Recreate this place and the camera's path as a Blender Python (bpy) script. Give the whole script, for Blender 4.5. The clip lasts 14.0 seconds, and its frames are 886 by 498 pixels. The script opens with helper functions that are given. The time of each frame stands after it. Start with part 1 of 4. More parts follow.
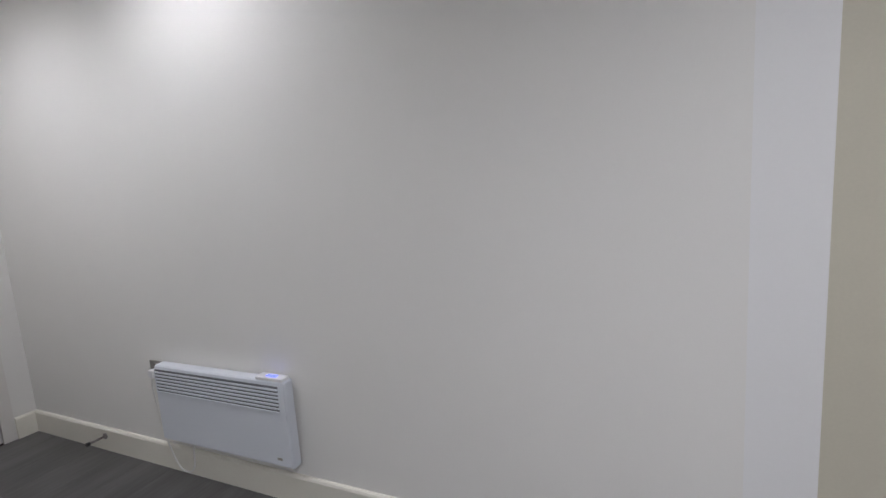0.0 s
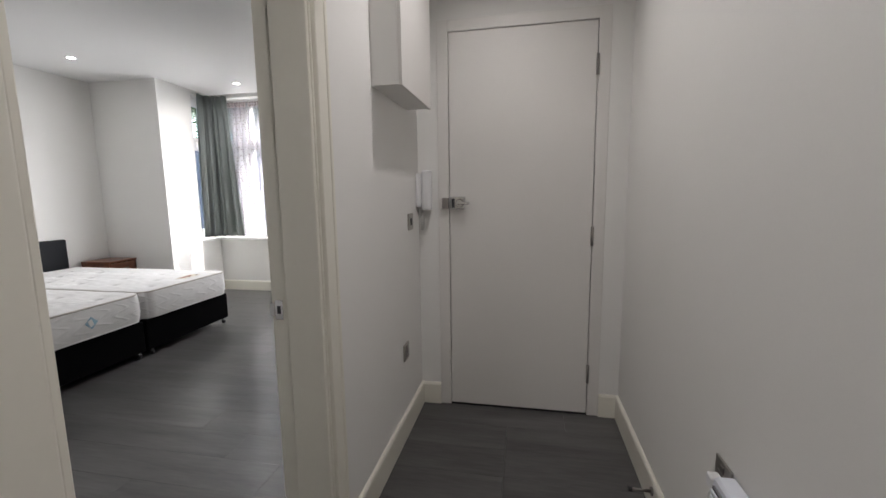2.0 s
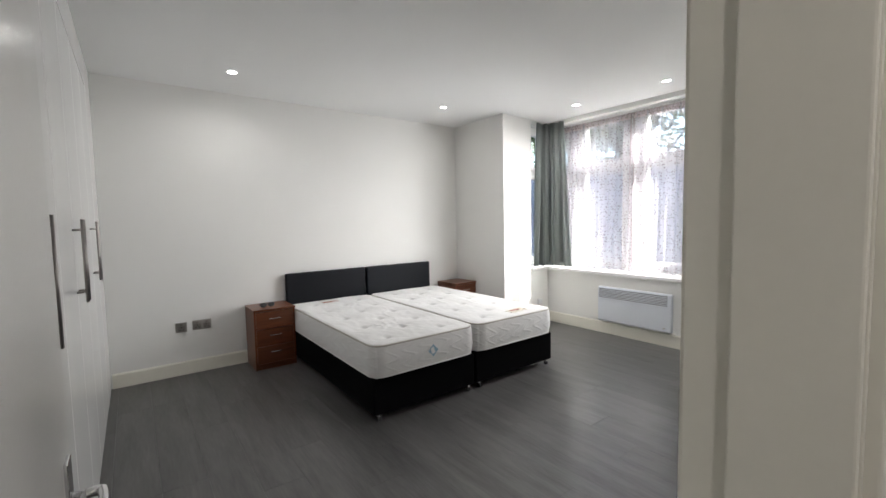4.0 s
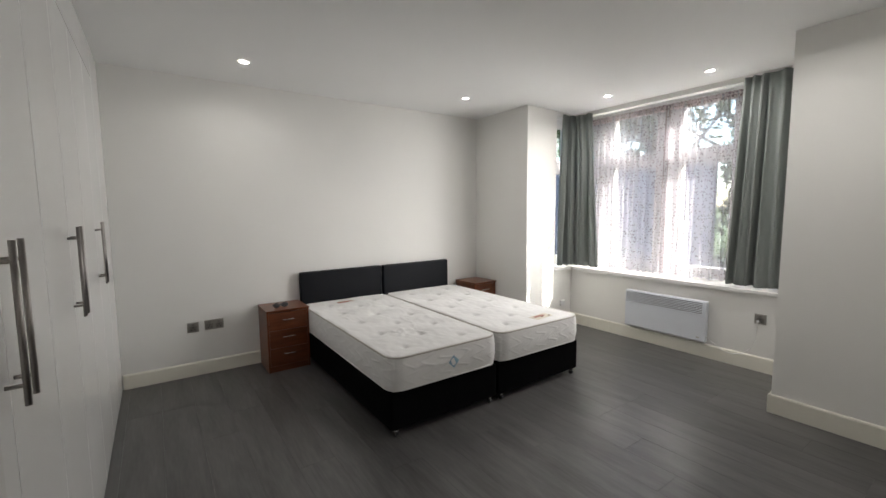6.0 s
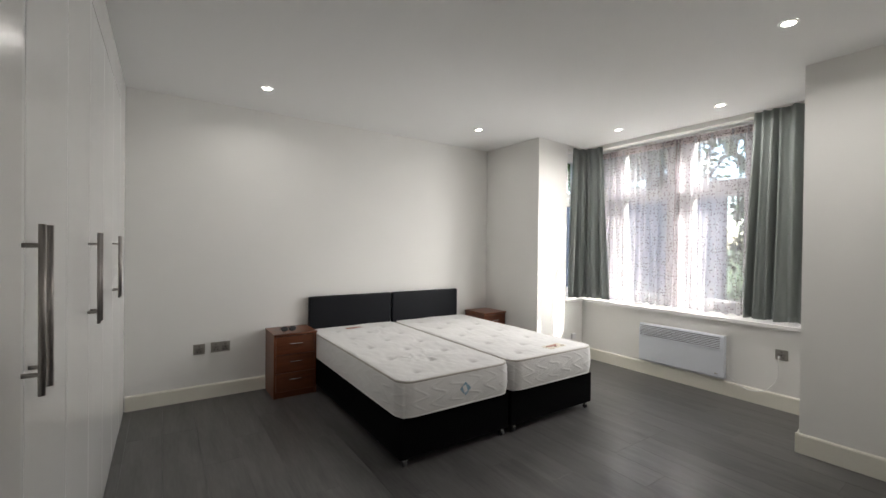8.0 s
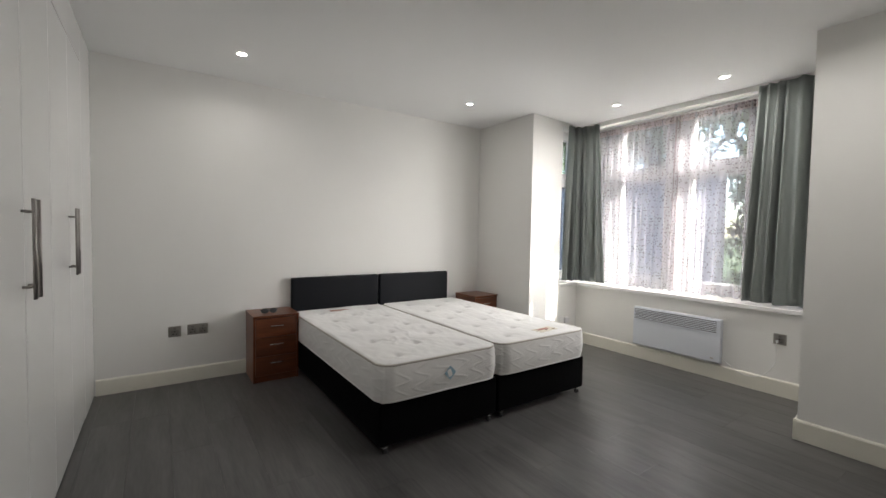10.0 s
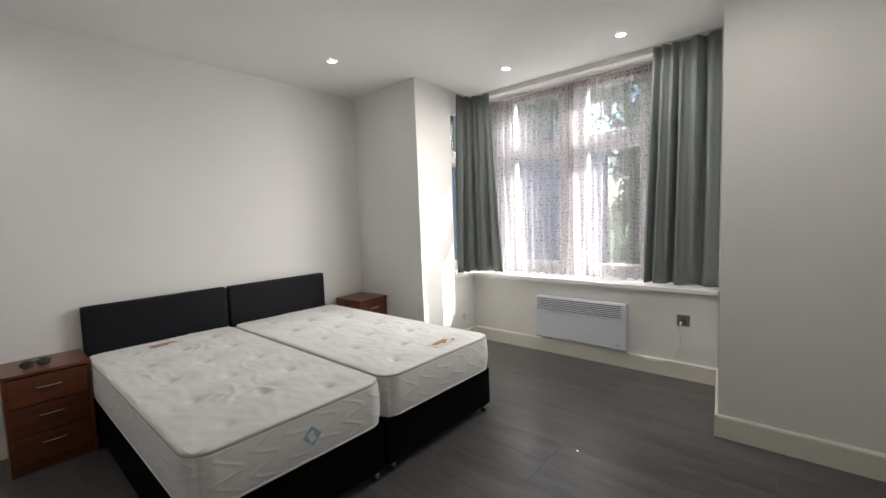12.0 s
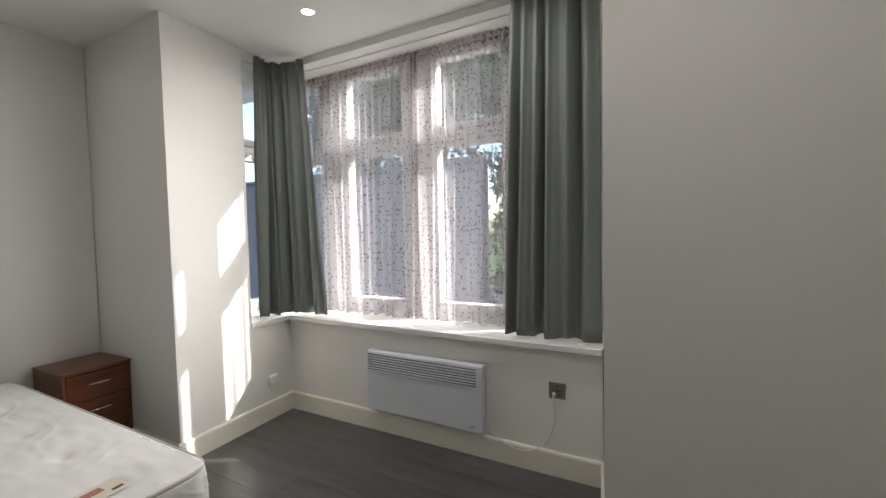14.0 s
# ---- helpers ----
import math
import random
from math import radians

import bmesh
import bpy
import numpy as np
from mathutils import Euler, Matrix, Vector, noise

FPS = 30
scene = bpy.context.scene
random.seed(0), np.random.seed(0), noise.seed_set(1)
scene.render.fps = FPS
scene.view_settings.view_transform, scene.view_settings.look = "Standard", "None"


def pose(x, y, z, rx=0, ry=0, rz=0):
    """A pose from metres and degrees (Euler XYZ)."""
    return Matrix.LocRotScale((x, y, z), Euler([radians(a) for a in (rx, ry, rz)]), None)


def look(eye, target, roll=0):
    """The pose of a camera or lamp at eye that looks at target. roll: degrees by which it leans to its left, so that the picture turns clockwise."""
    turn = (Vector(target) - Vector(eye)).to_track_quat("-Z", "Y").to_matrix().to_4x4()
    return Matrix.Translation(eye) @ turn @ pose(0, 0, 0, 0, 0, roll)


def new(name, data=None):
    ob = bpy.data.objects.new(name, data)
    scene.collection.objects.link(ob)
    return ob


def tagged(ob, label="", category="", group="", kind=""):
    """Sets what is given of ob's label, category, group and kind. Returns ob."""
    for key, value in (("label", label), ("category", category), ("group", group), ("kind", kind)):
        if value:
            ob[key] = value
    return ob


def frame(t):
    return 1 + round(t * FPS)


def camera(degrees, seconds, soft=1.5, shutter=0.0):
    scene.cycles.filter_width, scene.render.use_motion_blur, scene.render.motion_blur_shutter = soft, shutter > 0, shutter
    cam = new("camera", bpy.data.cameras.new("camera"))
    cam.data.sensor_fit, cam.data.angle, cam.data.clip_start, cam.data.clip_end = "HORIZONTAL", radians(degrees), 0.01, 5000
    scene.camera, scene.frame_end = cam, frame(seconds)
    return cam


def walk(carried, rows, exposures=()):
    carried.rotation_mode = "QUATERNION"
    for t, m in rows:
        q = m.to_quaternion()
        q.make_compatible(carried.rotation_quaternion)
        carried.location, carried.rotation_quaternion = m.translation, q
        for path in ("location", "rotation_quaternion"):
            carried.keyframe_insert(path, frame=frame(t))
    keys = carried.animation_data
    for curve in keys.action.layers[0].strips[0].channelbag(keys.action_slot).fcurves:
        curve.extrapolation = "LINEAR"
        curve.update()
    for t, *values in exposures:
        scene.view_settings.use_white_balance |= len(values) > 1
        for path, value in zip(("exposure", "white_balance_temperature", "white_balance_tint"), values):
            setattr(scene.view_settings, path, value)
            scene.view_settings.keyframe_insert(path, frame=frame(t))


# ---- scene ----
cam = camera(93.8, 14.0)
EXPOSURES = [
    (0.0, 3.68, 5800, 12), (0.6, 3.72, 5800, 12), (1.1, 3.62, 5850, 12), (1.5, 3.38, 6250, 11), (2.0, 3.22, 6200, 12), (3.0, 3.28, 6350, 14),
    (3.6, 3.42, 6250, 10), (6.0, 3.08, 6500, 10), (8.0, 3.08, 6500, 10), (10.5, 3.0, 6500, 10), (12.0, 2.84, 6520, 10), (13.0, 2.52, 6560, 10), (14.0, 2.36, 6600, 10),
]
PATH = [
    (0, (0.155, -0.105, 1.227), (-0.611, 1.725, 0.973), -3.9),
    (0.5, (-0.004, 0.179, 1.22), (-1.299, 1.665, 0.877), -1.0),
    (1, (-0.22, 0.393, 1.224), (-1.983, 1.284, 0.913), -2.1),
    (1.5, (-0.474, 0.576, 1.236), (-2.447, 0.675, 0.925), -0.2),
    (2, (-0.776, 0.6, 1.235), (-2.72, 0.213, 0.968), -0.8),
    (2.5, (-1.032, 0.537, 1.243), (-2.801, -0.373, 1.041), -0.4),
    (3, (-1.234, 0.443, 1.289), (-2.661, -0.951, 1.146), -0.3),
    (3.5, (-1.289, 0.248, 1.297), (-2.532, -1.314, 1.174), -1.3),
    (6, (-1.391, -0.11, 1.401), (-2.528, -1.744, 1.211), -0.5),
    (6.5, (-1.38, -0.122, 1.408), (-2.508, -1.764, 1.232), -0.1),
    (7, (-1.369, -0.134, 1.415), (-2.497, -1.778, 1.259), 0.1),
    (7.5, (-1.376, -0.139, 1.398), (-2.516, -1.779, 1.3), 0.3),
    (8, (-1.352, -0.151, 1.309), (-2.473, -1.808, 1.295), 0.7),
    (10.5, (-1.604, -0.32, 1.25), (-2.752, -1.954, 1.147), 0.9),
    (11, (-1.722, -0.485, 1.258), (-3.001, -2.018, 1.15), 0.3),
    (11.5, (-1.846, -0.66, 1.274), (-3.243, -2.082, 1.113), -1.9),
    (12, (-2.085, -0.723, 1.293), (-3.584, -2.038, 1.137), -2.1),
    (12.5, (-2.407, -0.76, 1.274), (-4.206, -1.631, 1.193), -0.6),
    (13, (-2.76, -0.812, 1.267), (-4.699, -1.301, 1.22), -1.6),
    (13.5, (-3.102, -0.821, 1.285), (-5.035, -1.328, 1.191), -2.0),
    (14, (-3.441, -0.896, 1.284), (-5.196, -1.852, 1.197), -1.3),
]
walk(cam, [(t, look(eye, target, roll)) for t, eye, target, roll in PATH], EXPOSURES)

# ---------------------------------------------------------------- world and light
H = 2.5
SUN_WAY = Vector((0.60, -1.0, -0.68)).normalized()
world = bpy.data.worlds.new("sky")
scene.world = world
world.use_nodes = True
wn = world.node_tree
sky = wn.nodes.new("ShaderNodeTexSky")
sky.sky_type = "NISHITA"
sky.sun_disc = False
sky.sun_elevation = math.asin(-SUN_WAY.z)
sky.sun_rotation = math.atan2(-SUN_WAY.x, -SUN_WAY.y)
wn.nodes["Background"].inputs["Strength"].default_value = 0.10
wn.links.new(sky.outputs[0], wn.nodes["Background"].inputs["Color"])

sun_data = bpy.data.lights.new("sun", "SUN")
sun_data.energy, sun_data.angle, sun_data.color = 3.0, radians(0.6), (1.0, 0.95, 0.86)
sun = new("sun", sun_data)
sun.matrix_world = look(Vector((-12, 14, 12)), Vector((-12, 14, 12)) + SUN_WAY)


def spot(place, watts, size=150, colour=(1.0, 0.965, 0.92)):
    data = bpy.data.lights.new("downlight_or_fill_lamp", "SPOT")
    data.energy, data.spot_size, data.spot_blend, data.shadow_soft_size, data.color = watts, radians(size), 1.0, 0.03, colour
    ob = new("downlight_or_fill_lamp", data)
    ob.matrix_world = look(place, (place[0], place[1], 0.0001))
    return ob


def disc(place, watts, colour=(1.0, 0.965, 0.92)):
    """A round frosted downlight, which spreads its light wide."""
    data = bpy.data.lights.new("downlight_or_fill_lamp", "AREA")
    data.shape, data.size, data.energy, data.color = "DISK", 0.06, watts, colour
    data.spread = radians(160)
    ob = new("downlight_or_fill_lamp", data)
    ob.matrix_world = look(place, (place[0], place[1], 0.0001))
    return ob


BED_LAMPS = [(-2.01, -3.55), (-4.01, -3.46), (-5.14, -2.63), (-5.155, -1.715), (-4.06, -0.95)]
BED_WATTS = [0.30, 0.13, 0.75, 0.78, 0.78]
# the last two, over the unseen living room, are added fill light
HALL_AND_FILL_LAMPS = [(-2.38, 0.46), (-1.30, 0.68), (0.75, -0.25), (1.7, -1.4)]
for (lx, ly), watts in zip(BED_LAMPS, BED_WATTS):
    disc((lx, ly, H - 0.012), watts)
# positive x: the added fills, stronger than the hall's own lamps
for lx, ly in HALL_AND_FILL_LAMPS:
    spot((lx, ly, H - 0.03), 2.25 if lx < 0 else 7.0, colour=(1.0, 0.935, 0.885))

# added fill lamp for light from the sunlit nets, aimed the sun's way
bay_fill_data = bpy.data.lights.new("bay_fill_lamp", "AREA")
bay_fill_data.shape, bay_fill_data.size, bay_fill_data.size_y, bay_fill_data.energy = "RECTANGLE", 0.9, 1.3, 1.45
bay_fill_data.spread, bay_fill_data.color = radians(114), (1.0, 0.985, 0.96)
bay_fill = new("bay_fill_lamp", bay_fill_data)
# turned so that its cone leaves out the camera
bay_fill.matrix_world = look((-5.2, -2.1, 1.42), (-4.41, -2.71, 1.26))


# ---------------------------------------------------------------- materials
def mat(name, base, rough=0.6, metal=0.0, vary=0.06, scale=6.0, fine=120.0, bump=0.05, spec=0.5, coat=0.0):
    """A painted or plain surface: two scales of variation in tone and gloss, and a fine relief."""
    m = bpy.data.materials.new(name)
    m.use_nodes = True
    nt = m.node_tree
    b = nt.nodes["Principled BSDF"]
    b.inputs["Metallic"].default_value = metal
    b.inputs["Specular IOR Level"].default_value = spec
    b.inputs["Coat Weight"].default_value = coat
    tc = nt.nodes.new("ShaderNodeNewGeometry")
    n1, n2 = nt.nodes.new("ShaderNodeTexNoise"), nt.nodes.new("ShaderNodeTexNoise")
    n1.inputs["Scale"].default_value, n2.inputs["Scale"].default_value = scale * 0.3, fine
    n1.inputs["Detail"].default_value, n2.inputs["Detail"].default_value = 5.0, 3.0
    for n in (n1, n2):
        nt.links.new(tc.outputs["Position"], n.inputs["Vector"])
    add = nt.nodes.new("ShaderNodeMath")
    add.operation = "MULTIPLY_ADD"
    nt.links.new(n2.outputs[0], add.inputs[0])
    add.inputs[1].default_value = 0.35
    nt.links.new(n1.outputs[0], add.inputs[2])
    ramp = nt.nodes.new("ShaderNodeMapRange")
    ramp.inputs["From Min"].default_value, ramp.inputs["From Max"].default_value = 0.4, 0.95
    nt.links.new(add.outputs[0], ramp.inputs["Value"])
    mix = nt.nodes.new("ShaderNodeMix")
    mix.data_type = "RGBA"
    mix.inputs["A"].default_value = (*[max(0.0, c * (1 - vary)) for c in base], 1)
    mix.inputs["B"].default_value = (*[min(1.0, c * (1 + vary)) for c in base], 1)
    nt.links.new(ramp.outputs[0], mix.inputs["Factor"])
    nt.links.new(mix.outputs["Result"], b.inputs["Base Color"])
    rr = nt.nodes.new("ShaderNodeMapRange")
    rr.inputs["To Min"].default_value, rr.inputs["To Max"].default_value = max(0.02, rough - 0.06), min(1, rough + 0.06)
    nt.links.new(n1.outputs[0], rr.inputs["Value"])
    nt.links.new(rr.outputs[0], b.inputs["Roughness"])
    if bump:
        bp = nt.nodes.new("ShaderNodeBump")
        bp.inputs["Strength"].default_value, bp.inputs["Distance"].default_value = bump, 0.002
        nt.links.new(n2.outputs[0], bp.inputs["Height"])
        nt.links.new(bp.outputs[0], b.inputs["Normal"])
    return m


def wood(name, dark, light, along, rough=0.4, ring=1.0, vary=0.35, coat=0.0):
    """Wood grain running along one axis; each piece differs by Object Info's Random."""
    m = bpy.data.materials.new(name)
    m.use_nodes = True
    nt = m.node_tree
    b = nt.nodes["Principled BSDF"]
    geo, info = nt.nodes.new("ShaderNodeNewGeometry"), nt.nodes.new("ShaderNodeObjectInfo")
    shift = nt.nodes.new("ShaderNodeVectorMath")
    shift.operation = "MULTIPLY_ADD"
    comb = nt.nodes.new("ShaderNodeCombineXYZ")
    for i in range(3):
        nt.links.new(info.outputs["Random"], comb.inputs[i])
    nt.links.new(comb.outputs[0], shift.inputs[0])
    shift.inputs[1].default_value = (17.0, 31.0, 23.0)
    nt.links.new(geo.outputs["Position"], shift.inputs[2])
    sc = [9.0 * ring] * 3
    sc["xyz".index(along)] = 1.0 * ring
    mp = nt.nodes.new("ShaderNodeVectorMath")
    mp.operation = "MULTIPLY"
    mp.inputs[1].default_value = sc
    nt.links.new(shift.outputs[0], mp.inputs[0])
    n1, n2 = nt.nodes.new("ShaderNodeTexNoise"), nt.nodes.new("ShaderNodeTexNoise")
    n1.inputs["Scale"].default_value, n1.inputs["Detail"].default_value, n1.inputs["Distortion"].default_value = 1.2, 6.0, 0.7
    n2.inputs["Scale"].default_value, n2.inputs["Detail"].default_value = 9.0, 4.0
    for n in (n1, n2):
        nt.links.new(mp.outputs[0], n.inputs["Vector"])
    mixn = nt.nodes.new("ShaderNodeMath")
    mixn.operation = "MULTIPLY_ADD"
    nt.links.new(n2.outputs[0], mixn.inputs[0])
    mixn.inputs[1].default_value = 0.5
    nt.links.new(n1.outputs[0], mixn.inputs[2])
    rnd = nt.nodes.new("ShaderNodeMath")
    rnd.operation = "MULTIPLY_ADD"
    nt.links.new(info.outputs["Random"], rnd.inputs[0])
    rnd.inputs[1].default_value = vary
    nt.links.new(mixn.outputs[0], rnd.inputs[2])
    mr = nt.nodes.new("ShaderNodeMapRange")
    mr.inputs["From Min"].default_value, mr.inputs["From Max"].default_value = 0.38, 1.08 + vary
    nt.links.new(rnd.outputs[0], mr.inputs["Value"])
    mix = nt.nodes.new("ShaderNodeMix")
    mix.data_type = "RGBA"
    mix.inputs["A"].default_value, mix.inputs["B"].default_value = (*dark, 1), (*light, 1)
    nt.links.new(mr.outputs[0], mix.inputs["Factor"])
    nt.links.new(mix.outputs["Result"], b.inputs["Base Color"])
    rr = nt.nodes.new("ShaderNodeMapRange")
    rr.inputs["To Min"].default_value, rr.inputs["To Max"].default_value = rough - 0.03, rough + 0.05
    nt.links.new(n1.outputs[0], rr.inputs["Value"])
    nt.links.new(rr.outputs[0], b.inputs["Roughness"])
    bp = nt.nodes.new("ShaderNodeBump")
    bp.inputs["Strength"].default_value, bp.inputs["Distance"].default_value = 0.06, 0.001
    nt.links.new(n2.outputs[0], bp.inputs["Height"])
    nt.links.new(bp.outputs[0], b.inputs["Normal"])
    b.inputs["Coat Weight"].default_value = coat
    return m


def fabric(name, base, rough=0.9, scale=500.0, through_light=0.0, vary=0.1, sheen=0.3):
    """Woven cloth, which may let light through."""
    m = mat(name, base, rough, 0, vary, 5.0, scale, 0.25, 0.2)
    nt = m.node_tree
    b = nt.nodes["Principled BSDF"]
    b.inputs["Sheen Weight"].default_value = sheen
    if through_light:
        tr = nt.nodes.new("ShaderNodeBsdfTranslucent")
        tr.inputs["Color"].default_value = (*base, 1)
        ms = nt.nodes.new("ShaderNodeMixShader")
        ms.inputs[0].default_value = through_light
        nt.links.new(b.outputs[0], ms.inputs[1])
        nt.links.new(tr.outputs[0], ms.inputs[2])
        nt.links.new(ms.outputs[0], nt.nodes["Material Output"].inputs["Surface"])
    return m


def net_cloth(name, thread, leaf, sparse, dense):
    """Sheer white net with a scatter of printed leaves on stems."""
    m = bpy.data.materials.new(name)
    m.use_nodes = True
    nt = m.node_tree
    b = nt.nodes["Principled BSDF"]
    b.inputs["Roughness"].default_value = 0.9
    uv = nt.nodes.new("ShaderNodeUVMap")
    mask = None
    for scale, off, size, slim in ((27.0, (0, 0, 0), 0.30, 2.6), (34.0, (3.3, 7.1, 0), 0.27, 2.1)):
        mp = nt.nodes.new("ShaderNodeVectorMath")
        mp.operation = "MULTIPLY_ADD"
        mp.inputs[1].default_value = (scale, scale, 0)
        mp.inputs[2].default_value = off
        nt.links.new(uv.outputs[0], mp.inputs[0])
        vo = nt.nodes.new("ShaderNodeTexVoronoi")
        vo.voronoi_dimensions = "2D"
        vo.inputs["Scale"].default_value = 1.0
        nt.links.new(mp.outputs[0], vo.inputs["Vector"])
        sub = nt.nodes.new("ShaderNodeVectorMath")
        sub.operation = "SUBTRACT"
        nt.links.new(mp.outputs[0], sub.inputs[0])
        nt.links.new(vo.outputs["Position"], sub.inputs[1])
        sep = nt.nodes.new("ShaderNodeSeparateColor")
        nt.links.new(vo.outputs["Color"], sep.inputs[0])
        ang = nt.nodes.new("ShaderNodeMath")
        ang.operation = "MULTIPLY"
        ang.inputs[1].default_value = 6.283
        nt.links.new(sep.outputs[0], ang.inputs[0])
        rot = nt.nodes.new("ShaderNodeVectorRotate")
        rot.rotation_type = "Z_AXIS"
        nt.links.new(sub.outputs[0], rot.inputs["Vector"])
        nt.links.new(ang.outputs[0], rot.inputs["Angle"])
        st = nt.nodes.new("ShaderNodeVectorMath")
        st.operation = "MULTIPLY"
        st.inputs[1].default_value = (1, slim, 0)
        nt.links.new(rot.outputs[0], st.inputs[0])
        ln = nt.nodes.new("ShaderNodeVectorMath")
        ln.operation = "LENGTH"
        nt.links.new(st.outputs[0], ln.inputs[0])
        lt = nt.nodes.new("ShaderNodeMath")
        lt.operation = "LESS_THAN"
        lt.inputs[1].default_value = size
        nt.links.new(ln.outputs["Value"], lt.inputs[0])
        some = nt.nodes.new("ShaderNodeMath")
        some.operation = "GREATER_THAN"
        some.inputs[1].default_value = 0.55
        nt.links.new(sep.outputs[1], some.inputs[0])
        both = nt.nodes.new("ShaderNodeMath")
        both.operation = "MULTIPLY"
        nt.links.new(lt.outputs[0], both.inputs[0])
        nt.links.new(some.outputs[0], both.inputs[1])
        lt = both
        if mask is None:
            mask = lt
        else:
            mx = nt.nodes.new("ShaderNodeMath")
            mx.operation = "MAXIMUM"
            nt.links.new(mask.outputs[0], mx.inputs[0])
            nt.links.new(lt.outputs[0], mx.inputs[1])
            mask = mx
    col = nt.nodes.new("ShaderNodeMix")
    col.data_type = "RGBA"
    col.inputs["A"].default_value, col.inputs["B"].default_value = (*thread, 1), (*leaf, 1)
    nt.links.new(mask.outputs[0], col.inputs["Factor"])
    nt.links.new(col.outputs["Result"], b.inputs["Base Color"])
    tl = nt.nodes.new("ShaderNodeBsdfTranslucent")
    nt.links.new(col.outputs["Result"], tl.inputs["Color"])
    cloth = nt.nodes.new("ShaderNodeMixShader")
    cloth.inputs[0].default_value = 0.55
    nt.links.new(b.outputs[0], cloth.inputs[1])
    nt.links.new(tl.outputs[0], cloth.inputs[2])
    cover = nt.nodes.new("ShaderNodeMapRange")
    cover.inputs["To Min"].default_value, cover.inputs["To Max"].default_value = sparse, dense
    nt.links.new(mask.outputs[0], cover.inputs["Value"])
    clear = nt.nodes.new("ShaderNodeBsdfTransparent")
    out = nt.nodes.new("ShaderNodeMixShader")
    nt.links.new(cover.outputs[0], out.inputs[0])
    nt.links.new(clear.outputs[0], out.inputs[1])
    nt.links.new(cloth.outputs[0], out.inputs[2])
    nt.links.new(out.outputs[0], nt.nodes["Material Output"].inputs["Surface"])
    return m


def glow(name, colour, strength):
    m = bpy.data.materials.new(name)
    m.use_nodes = True
    b = m.node_tree.nodes["Principled BSDF"]
    b.inputs["Base Color"].default_value = (*colour, 1)
    b.inputs["Emission Color"].default_value = (*colour, 1)
    b.inputs["Emission Strength"].default_value = strength
    return m


def glass(name):
    m = bpy.data.materials.new(name)
    m.use_nodes = True
    nt = m.node_tree
    b = nt.nodes["Principled BSDF"]
    b.inputs["Roughness"].default_value = 0.02
    b.inputs["Transmission Weight"].default_value = 1.0
    b.inputs["IOR"].default_value = 1.45
    b.inputs["Base Color"].default_value = (0.96, 0.98, 0.97, 1)
    return m


WALL = mat("wall_paint", (0.81, 0.80, 0.775), 0.75, vary=0.025, scale=3.0, fine=260, bump=0.06)
CEIL = mat("ceiling_paint", (0.84, 0.84, 0.835), 0.85, vary=0.02, scale=2.0, fine=220, bump=0.05)
TRIM = mat("trim_gloss_paint", (0.80, 0.775, 0.69), 0.38, vary=0.03, scale=5.0, fine=60, bump=0.03)
DOORP = mat("door_paint", (0.74, 0.72, 0.69), 0.45, vary=0.03, scale=4.0, fine=150, bump=0.05)
GLOSSW = mat("wardrobe_gloss", (0.87, 0.87, 0.86), 0.2, vary=0.015, scale=3.0, fine=12, bump=0.01, coat=0.1)
CARC = mat("carcass_white", (0.7, 0.7, 0.69), 0.5)
STEEL = mat("brushed_steel", (0.36, 0.34, 0.32), 0.34, 1.0, 0.12, 8.0, 400, 0.08)
CHROME = mat("chrome", (0.70, 0.70, 0.71), 0.07, 1.0, 0.03, 8.0, 100, 0.0)
PLATE = mat("socket_plate_nickel", (0.46, 0.44, 0.41), 0.4, 1.0, 0.1, 8.0, 300, 0.05)
DARKP = mat("dark_plastic", (0.03, 0.03, 0.032), 0.45)
WHITEP = mat("white_plastic", (0.78, 0.78, 0.79), 0.35, vary=0.02, bump=0.01)
HEATW = mat("heater_enamel", (0.71, 0.74, 0.80), 0.38, vary=0.02, fine=300, bump=0.03)
SLOTSHADE = mat("slot_shade", (0.15, 0.155, 0.17), 0.7)
UPVC = mat("window_upvc", (0.74, 0.73, 0.73), 0.35, vary=0.02)
SILLP = mat("sill_gloss", (0.84, 0.83, 0.82), 0.25, vary=0.03, scale=5)
GLASS = glass("window_glass")
PLANK = wood("dark_oak_vinyl", (0.040, 0.0388, 0.0380), (0.140, 0.136, 0.134), "y", 0.29, 1.0, 0.10)
WALNUT = wood("walnut_veneer", (0.055, 0.013, 0.005), (0.22, 0.066, 0.024), "x", 0.32, 1.6, 0.1, 0.2)
DIVAN = fabric("black_divan_cloth", (0.0025, 0.0025, 0.003), 0.95, 700, sheen=0.0)
DIVAN.node_tree.nodes["Principled BSDF"].inputs["Specular IOR Level"].default_value = 0.08
LEATHER = mat("black_faux_leather", (0.006, 0.007, 0.010), 0.5, 0, 0.15, 8, 260, 0.18, 0.2)
MATTR = fabric("mattress_damask", (0.78, 0.77, 0.76), 0.85, 320, vary=0.07)
PIPING = fabric("mattress_piping", (0.47, 0.44, 0.40), 0.85, 400)
CURT = fabric("sage_curtain_cloth", (0.25, 0.272, 0.262), 0.85, 600, 0.12, 0.08, 0.1)
NET = net_cloth("leaf_net", (0.62, 0.60, 0.66), (0.17, 0.15, 0.16), 0.40, 0.70)
NETHEAD = net_cloth("net_heading", (0.62, 0.53, 0.54), (0.10, 0.065, 0.065), 0.55, 0.9)
NETHEM = net_cloth("net_hem", (0.30, 0.26, 0.27), (0.14, 0.11, 0.11), 0.55, 0.8)
LEDGLOW = glow("led_glow", (1.0, 0.95, 0.86), 5.0)
